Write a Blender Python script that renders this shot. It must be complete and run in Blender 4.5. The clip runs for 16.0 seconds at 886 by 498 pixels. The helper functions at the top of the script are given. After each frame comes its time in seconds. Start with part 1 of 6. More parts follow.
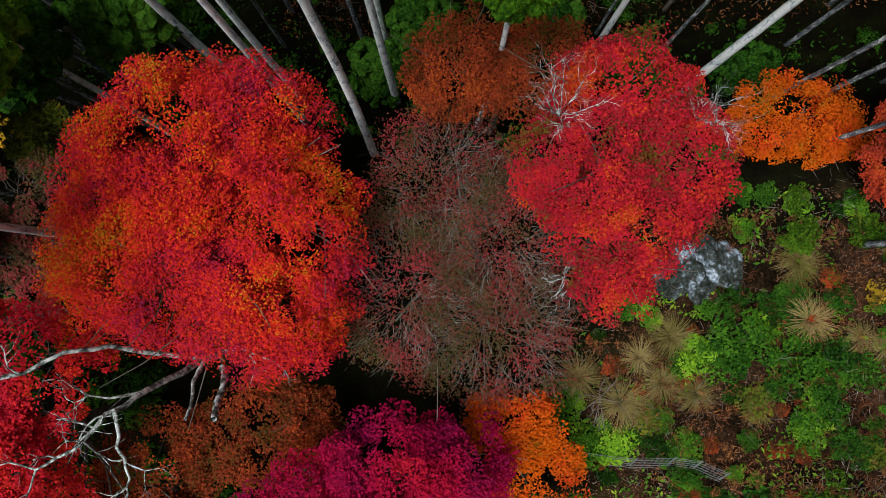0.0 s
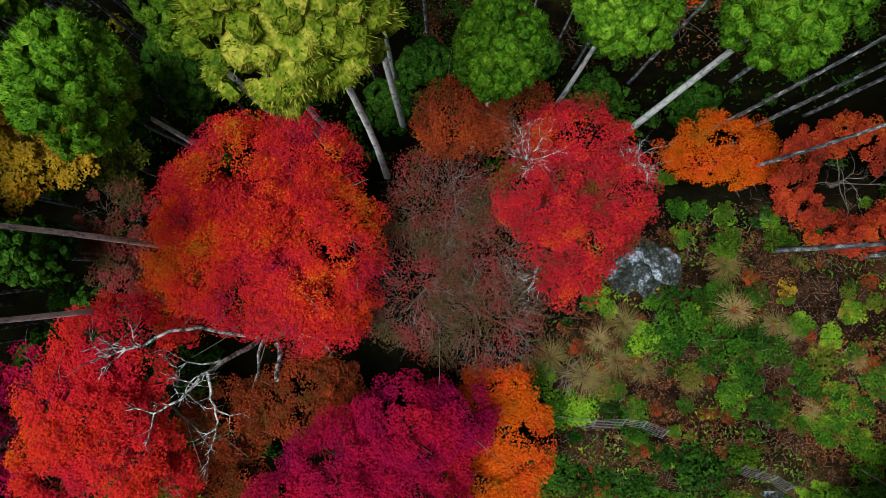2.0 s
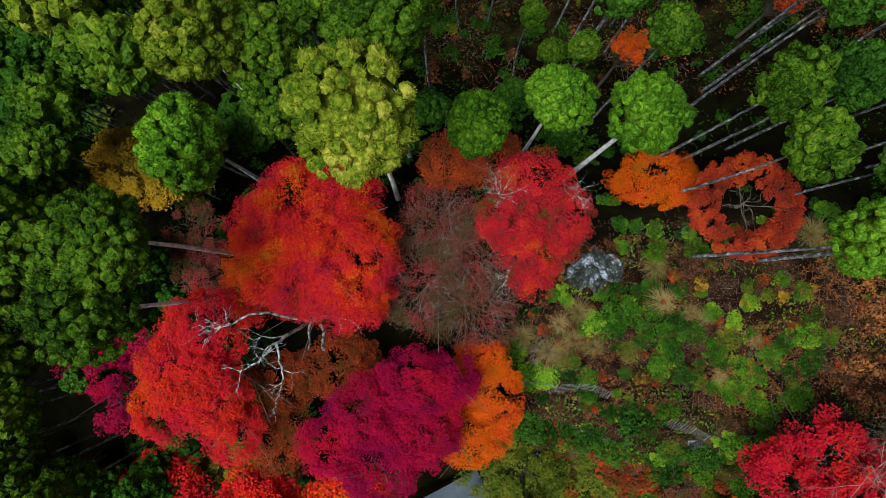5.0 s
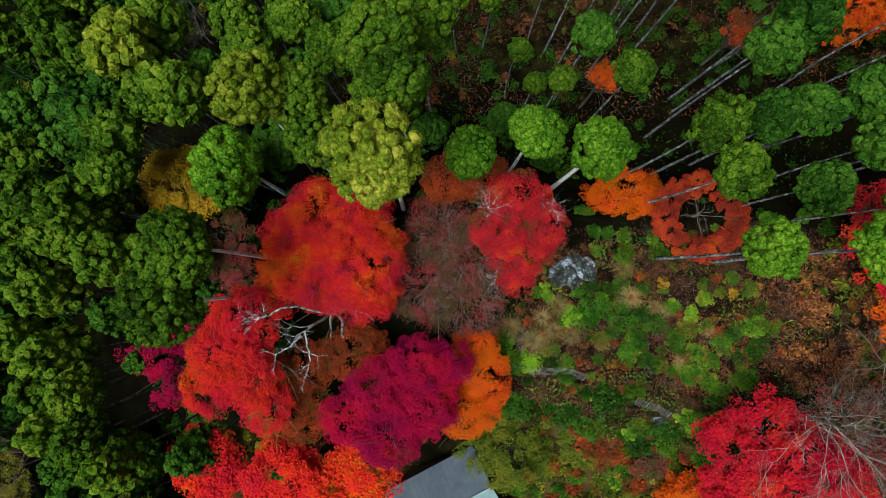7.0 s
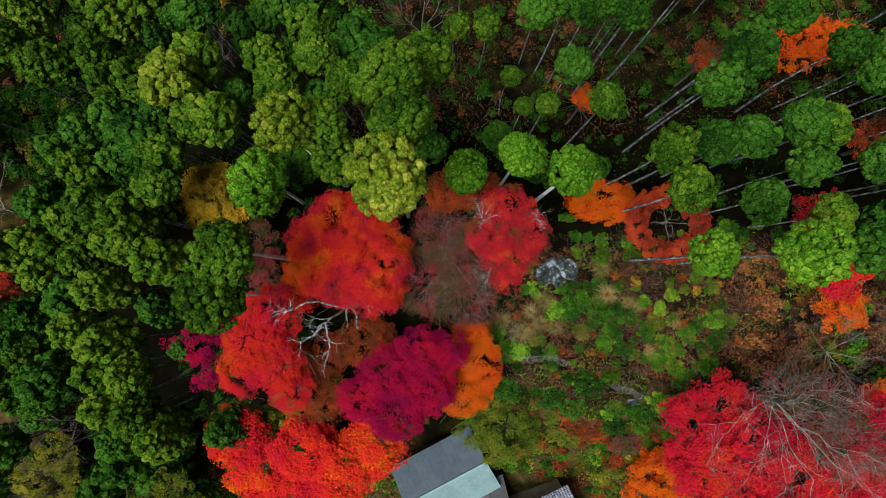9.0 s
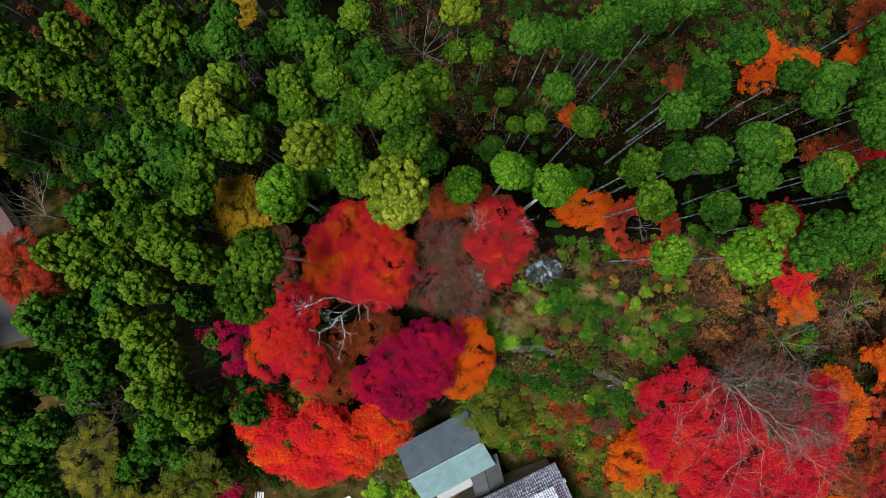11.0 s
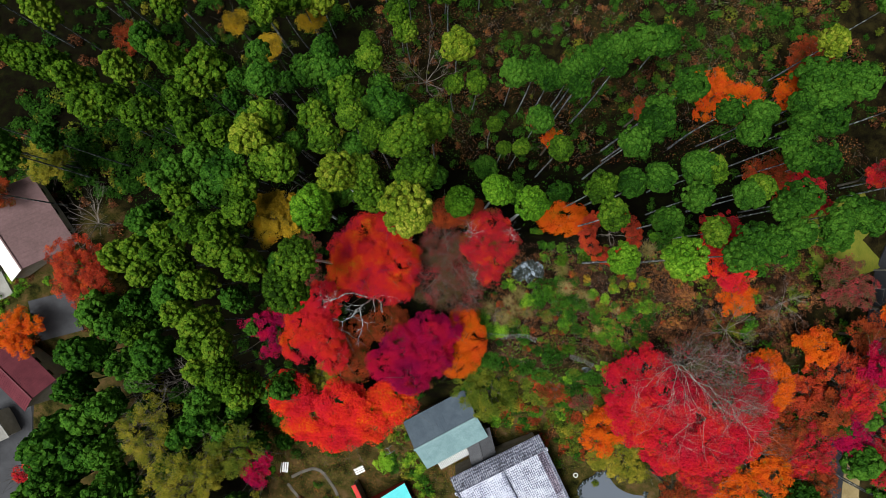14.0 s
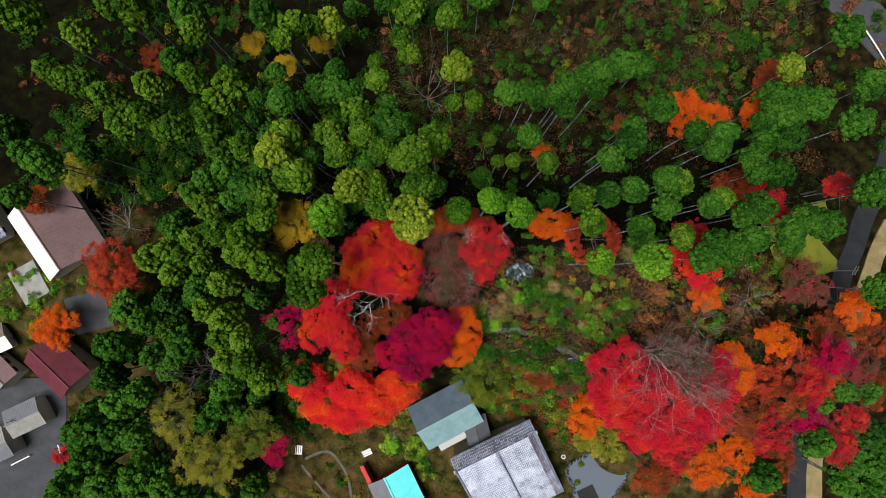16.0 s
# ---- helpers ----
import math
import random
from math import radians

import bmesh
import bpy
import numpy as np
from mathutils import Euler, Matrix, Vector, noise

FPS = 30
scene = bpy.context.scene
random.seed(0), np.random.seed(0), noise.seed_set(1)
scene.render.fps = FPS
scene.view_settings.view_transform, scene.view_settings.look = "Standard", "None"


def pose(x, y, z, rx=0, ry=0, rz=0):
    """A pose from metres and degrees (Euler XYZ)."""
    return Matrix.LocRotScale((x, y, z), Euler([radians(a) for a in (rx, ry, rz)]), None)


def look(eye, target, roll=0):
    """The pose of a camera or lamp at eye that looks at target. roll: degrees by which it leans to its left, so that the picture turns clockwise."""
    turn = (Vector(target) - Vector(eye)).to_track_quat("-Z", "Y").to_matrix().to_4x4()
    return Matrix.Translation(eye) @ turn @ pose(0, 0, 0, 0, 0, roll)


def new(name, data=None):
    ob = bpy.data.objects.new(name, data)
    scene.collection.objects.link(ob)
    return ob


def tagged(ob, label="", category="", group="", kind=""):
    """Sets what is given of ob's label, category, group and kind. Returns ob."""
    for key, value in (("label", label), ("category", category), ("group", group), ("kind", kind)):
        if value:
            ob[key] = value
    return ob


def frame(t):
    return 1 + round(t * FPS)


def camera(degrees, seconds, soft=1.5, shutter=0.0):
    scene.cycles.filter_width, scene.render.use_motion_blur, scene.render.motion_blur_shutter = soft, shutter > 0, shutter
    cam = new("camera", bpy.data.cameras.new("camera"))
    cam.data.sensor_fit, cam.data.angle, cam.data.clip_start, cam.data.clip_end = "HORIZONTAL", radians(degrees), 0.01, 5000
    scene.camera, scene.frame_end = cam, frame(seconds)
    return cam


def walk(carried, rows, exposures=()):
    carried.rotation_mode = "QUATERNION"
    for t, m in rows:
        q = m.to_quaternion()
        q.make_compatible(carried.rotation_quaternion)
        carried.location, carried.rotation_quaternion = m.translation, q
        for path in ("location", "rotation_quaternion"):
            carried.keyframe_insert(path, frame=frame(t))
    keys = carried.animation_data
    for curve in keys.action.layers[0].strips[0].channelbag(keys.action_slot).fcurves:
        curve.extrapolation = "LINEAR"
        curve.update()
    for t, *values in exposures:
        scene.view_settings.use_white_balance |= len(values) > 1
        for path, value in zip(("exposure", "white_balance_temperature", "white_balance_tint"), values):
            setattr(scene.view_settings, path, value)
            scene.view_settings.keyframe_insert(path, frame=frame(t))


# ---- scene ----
cam = camera(70.1, 16.0, soft=0.8)
METRES, EYE, TILT, LEAN, TURN = 80.0, 31.0, -87.55, 0.0, 0.0
ROWS = [
    (0.0, 0.0, 0.0, 0.0, 0.0, -0.0, 0.0),
    (0.5, -0.0005, -0.0268, 0.0005, -0.05, 0.05, 0.02),
    (1.0, -0.0012, -0.0549, 0.0016, -0.09, 0.05, 0.03),
    (1.5, -0.0014, -0.0834, 0.003, -0.11, 0.05, 0.05),
    (2.0, -0.0012, -0.1124, 0.0043, -0.11, 0.02, 0.06),
    (2.5, -0.001, -0.1422, 0.0053, -0.13, 0.01, 0.07),
    (3.0, -0.0009, -0.1713, 0.0065, -0.13, 0.01, 0.09),
    (3.5, -0.0011, -0.1998, 0.0077, -0.13, 0.01, 0.09),
    (4.0, -0.0008, -0.2276, 0.0091, -0.15, -0.01, 0.09),
    (6.5, 0.0011, -0.3746, 0.0162, -0.12, -0.06, 0.14),
    (7.0, 0.0012, -0.4051, 0.0175, -0.11, -0.07, 0.16),
    (7.5, 0.0015, -0.4354, 0.0192, -0.08, -0.1, 0.15),
    (8.0, 0.0015, -0.4655, 0.0206, -0.07, -0.11, 0.15),
    (8.5, 0.0014, -0.4952, 0.022, -0.08, -0.14, 0.15),
    (9.0, 0.0013, -0.5248, 0.0233, -0.08, -0.15, 0.17),
    (11.5, 0.0018, -0.6791, 0.0287, -0.02, -0.15, 0.2),
    (12.0, 0.0015, -0.7118, 0.0305, -0.02, -0.14, 0.2),
    (12.5, 0.0013, -0.7452, 0.0322, -0.01, -0.15, 0.2),
    (13.0, 0.0011, -0.7793, 0.0335, -0.02, -0.16, 0.21),
    (13.5, 0.001, -0.8152, 0.0345, -0.02, -0.15, 0.21),
    (14.0, 0.001, -0.8506, 0.0353, -0.03, -0.14, 0.21),
    (14.5, 0.001, -0.885, 0.0362, -0.05, -0.12, 0.2),
    (15.0, 0.0005, -0.9199, 0.0377, -0.06, -0.12, 0.21),
    (15.5, 0.0002, -0.958, 0.0401, -0.07, -0.15, 0.2),
    (16.0, -0.0006, -0.999, 0.0429, -0.08, -0.17, 0.2),
]
walk(cam, [(t, pose(0, 0, EYE, TILT, LEAN, TURN) @ pose(METRES * x, METRES * y, METRES * z, 90 + pitch, roll, yaw)) for t, x, y, z, yaw, pitch, roll in ROWS],
     exposures=[(0.0, 0.24), (4.0, 0.32), (9.0, 0.39), (16.0, 0.42)])

# ---- light: bright overcast sky ----
SUN_ELEV, SUN_TURN = 70.0, 235.0
world = bpy.data.worlds.new("overcast_sky")
scene.world = world
world.use_nodes = True
wn = world.node_tree.nodes
sky = wn.new("ShaderNodeTexSky")
sky.sky_type, sky.sun_disc = "NISHITA", False
sky.sun_elevation, sky.sun_rotation = radians(SUN_ELEV), radians(SUN_TURN)
sky.air_density, sky.dust_density = 1.0, 4.0
wn["Background"].inputs["Strength"].default_value = 0.032
cloud = wn.new("ShaderNodeHueSaturation")
cloud.inputs["Saturation"].default_value = 0.25
world.node_tree.links.new(sky.outputs["Color"], cloud.inputs["Color"])
world.node_tree.links.new(cloud.outputs["Color"], wn["Background"].inputs["Color"])
sun_data = bpy.data.lights.new("sun", "SUN")
sun_data.energy, sun_data.angle, sun_data.color = 3.8, radians(34), (1.0, 0.98, 0.94)
sun = new("sun", sun_data)
a, e = radians(SUN_TURN), radians(SUN_ELEV)
sun.matrix_world = look(Vector((math.sin(a) * math.cos(e), math.cos(a) * math.cos(e), math.sin(e))) * 200, (0, 0, 0))

# ---- materials ----
def material(name, rough=0.8, metal=0.0, spec=0.3):
    m = bpy.data.materials.new(name)
    m.use_nodes = True
    b = m.node_tree.nodes["Principled BSDF"]
    b.inputs["Roughness"].default_value, b.inputs["Metallic"].default_value = rough, metal
    b.inputs["Specular IOR Level"].default_value = spec
    return m, m.node_tree.nodes, m.node_tree.links, b


def ramp(nodes, stops):
    r = nodes.new("ShaderNodeValToRGB")
    while len(r.color_ramp.elements) < len(stops):
        r.color_ramp.elements.new(0.5)
    for el, (p, c) in zip(r.color_ramp.elements, stops):
        el.position, el.color = p, (*c, 1)
    return r


def noise_tex(nodes, links, scale, detail=4.0, rough=0.6, coords="Object"):
    tc = nodes.new("ShaderNodeTexCoord")
    n = nodes.new("ShaderNodeTexNoise")
    n.inputs["Scale"].default_value, n.inputs["Detail"].default_value, n.inputs["Roughness"].default_value = scale, detail, rough
    links.new(tc.outputs[coords], n.inputs["Vector"])
    return n


def maths(nodes, links, op, a, b):
    n = nodes.new("ShaderNodeMath")
    n.operation = op
    for i, v in enumerate((a, b)):
        if isinstance(v, (int, float)):
            n.inputs[i].default_value = v
        else:
            links.new(v, n.inputs[i])
    return n.outputs[0]


def leaf_material(name, stops, scale=0.35, patch=0.75, through_light=0.3, tree_shift=0.0, rough=0.55, leaf_vary=0.3, fine=0.0):
    """Foliage: broad colour patches over the crown, a different shade for each leaf."""
    m, nodes, links, b = material(name, rough, 0, 0.03)
    n = noise_tex(nodes, links, scale, 3.0, 0.55)
    geo = nodes.new("ShaderNodeNewGeometry")
    info = nodes.new("ShaderNodeObjectInfo")
    v = maths(nodes, links, "MULTIPLY", maths(nodes, links, "SUBTRACT", n.outputs["Fac"], 0.5), patch * 2.6)
    v = maths(nodes, links, "ADD", v, maths(nodes, links, "MULTIPLY", maths(nodes, links, "SUBTRACT", geo.outputs["Random Per Island"], 0.5), leaf_vary))
    v = maths(nodes, links, "ADD", v, maths(nodes, links, "MULTIPLY", maths(nodes, links, "SUBTRACT", info.outputs["Random"], 0.5), tree_shift))
    if fine:
        grain = noise_tex(nodes, links, fine, 2.0, 0.7)
        v = maths(nodes, links, "ADD", v, maths(nodes, links, "MULTIPLY", maths(nodes, links, "SUBTRACT", grain.outputs["Fac"], 0.52), 2.2))
        bp = nodes.new("ShaderNodeBump")
        bp.inputs["Strength"].default_value, bp.inputs["Distance"].default_value = 0.9, 0.15
        links.new(grain.outputs["Fac"], bp.inputs["Height"])
        links.new(bp.outputs[0], b.inputs["Normal"])
    v = maths(nodes, links, "ADD", v, 0.5)
    r = ramp(nodes, stops)
    links.new(v, r.inputs[0])
    links.new(r.outputs["Color"], b.inputs["Base Color"])
    t = nodes.new("ShaderNodeBsdfTranslucent")
    links.new(r.outputs["Color"], t.inputs["Color"])
    mix = nodes.new("ShaderNodeMixShader")
    mix.inputs[0].default_value = through_light
    links.new(b.outputs[0], mix.inputs[1])
    links.new(t.outputs[0], mix.inputs[2])
    links.new(mix.outputs[0], nodes["Material Output"].inputs["Surface"])
    return m


def mottled(name, stops, scale, rough=0.85, bump=0.3, detail=6.0, metal=0.0, fine=None, spec=0.12, stretch=None):
    m, nodes, links, b = material(name, rough, metal, spec)
    n = noise_tex(nodes, links, scale, detail, 0.62)
    if stretch:
        mp = nodes.new("ShaderNodeMapping")
        mp.inputs["Scale"].default_value = stretch
        links.new(n.inputs["Vector"].links[0].from_socket, mp.inputs["Vector"])
        links.new(mp.outputs[0], n.inputs["Vector"])
    r = ramp(nodes, stops)
    fac = n.outputs["Fac"]
    if fine:
        n2 = noise_tex(nodes, links, fine, 3.0)
        fac = maths(nodes, links, "ADD", maths(nodes, links, "MULTIPLY", fac, 0.65), maths(nodes, links, "MULTIPLY", n2.outputs["Fac"], 0.35))
    links.new(fac, r.inputs[0])
    links.new(r.outputs["Color"], b.inputs["Base Color"])
    if bump:
        bp = nodes.new("ShaderNodeBump")
        bp.inputs["Strength"].default_value, bp.inputs["Distance"].default_value = bump, 0.05
        links.new(fac, bp.inputs["Height"])
        links.new(bp.outputs[0], b.inputs["Normal"])
    return m


def ground_material():
    """Forest floor, its deep shade put into a near-black colour, that passes into bracken soil, mossy garden soil and
    leaf mould, by the weights kept on the ground mesh.
    """
    m, nodes, links, b = material("forest_floor", 0.95, 0, 0.0)
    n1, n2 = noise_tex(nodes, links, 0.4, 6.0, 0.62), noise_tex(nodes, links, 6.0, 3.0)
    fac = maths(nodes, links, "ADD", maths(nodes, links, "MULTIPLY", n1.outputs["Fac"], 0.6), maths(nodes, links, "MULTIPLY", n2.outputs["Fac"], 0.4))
    # darker than real duff: the tree shade is put into these stops
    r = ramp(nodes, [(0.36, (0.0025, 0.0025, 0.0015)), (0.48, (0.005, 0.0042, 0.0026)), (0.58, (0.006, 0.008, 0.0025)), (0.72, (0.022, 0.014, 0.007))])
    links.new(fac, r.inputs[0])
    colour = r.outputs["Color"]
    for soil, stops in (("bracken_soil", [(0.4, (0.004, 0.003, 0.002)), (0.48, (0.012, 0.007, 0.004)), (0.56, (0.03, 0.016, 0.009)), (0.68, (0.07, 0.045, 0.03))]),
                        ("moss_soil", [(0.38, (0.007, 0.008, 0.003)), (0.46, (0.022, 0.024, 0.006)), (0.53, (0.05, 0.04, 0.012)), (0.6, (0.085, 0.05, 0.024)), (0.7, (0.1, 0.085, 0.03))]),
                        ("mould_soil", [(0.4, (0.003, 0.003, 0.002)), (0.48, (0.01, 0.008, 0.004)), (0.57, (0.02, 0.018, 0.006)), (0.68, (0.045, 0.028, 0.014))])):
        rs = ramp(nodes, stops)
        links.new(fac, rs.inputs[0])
        at = nodes.new("ShaderNodeAttribute")
        at.attribute_name = soil
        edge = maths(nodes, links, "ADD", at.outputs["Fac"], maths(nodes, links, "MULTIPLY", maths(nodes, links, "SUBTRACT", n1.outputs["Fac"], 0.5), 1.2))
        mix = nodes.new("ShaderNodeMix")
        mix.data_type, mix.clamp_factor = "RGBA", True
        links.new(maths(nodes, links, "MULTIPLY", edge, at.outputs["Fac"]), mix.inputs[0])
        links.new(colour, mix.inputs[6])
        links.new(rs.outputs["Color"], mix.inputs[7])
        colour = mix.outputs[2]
    links.new(colour, b.inputs["Base Color"])
    bp = nodes.new("ShaderNodeBump")
    bp.inputs["Strength"].default_value, bp.inputs["Distance"].default_value = 0.6, 0.05
    links.new(fac, bp.inputs["Height"])
    links.new(bp.outputs[0], b.inputs["Normal"])
    return m


def tile_material(name="weathered_roof_tiles", tint=(1.0, 1.0, 1.0), worn=0.0):
    """Weathered glazed roof tiles: pale courses with dark joints and blotched dark tiles; course shadow lines and roll
    highlights are put into the colour.
    """
    m, nodes, links, b = material(name, 0.5, 0, 0.15)
    big, small = noise_tex(nodes, links, 0.5, 2.0), noise_tex(nodes, links, 3.2, 2.0, 0.7)
    sep = nodes.new("ShaderNodeSeparateXYZ")
    links.new(nodes.new("ShaderNodeTexCoord").outputs["Object"], sep.inputs[0])
    # bands that paint the shadow line of each course and the lit crown of each roll
    course = maths(nodes, links, "PINGPONG", sep.outputs["Y"], 0.24)
    roll = maths(nodes, links, "PINGPONG", sep.outputs["X"], 0.18)
    v = maths(nodes, links, "ADD", maths(nodes, links, "MULTIPLY", big.outputs["Fac"], 0.35), maths(nodes, links, "MULTIPLY", small.outputs["Fac"], 0.65))
    v = maths(nodes, links, "ADD", v, maths(nodes, links, "MULTIPLY", maths(nodes, links, "SUBTRACT", course, 0.12), 0.45))
    v = maths(nodes, links, "ADD", v, maths(nodes, links, "MULTIPLY", maths(nodes, links, "SUBTRACT", roll, 0.09), 0.8))
    r = ramp(nodes, [(p - worn, tuple(c * k for c, k in zip(rgb, tint))) for p, rgb in ((0.36, (0.05, 0.055, 0.08)), (0.44, (0.16, 0.18, 0.25)), (0.51, (0.34, 0.37, 0.47)), (0.62, (0.56, 0.6, 0.68)))])
    links.new(v, r.inputs[0])
    links.new(r.outputs["Color"], b.inputs["Base Color"])
    return m


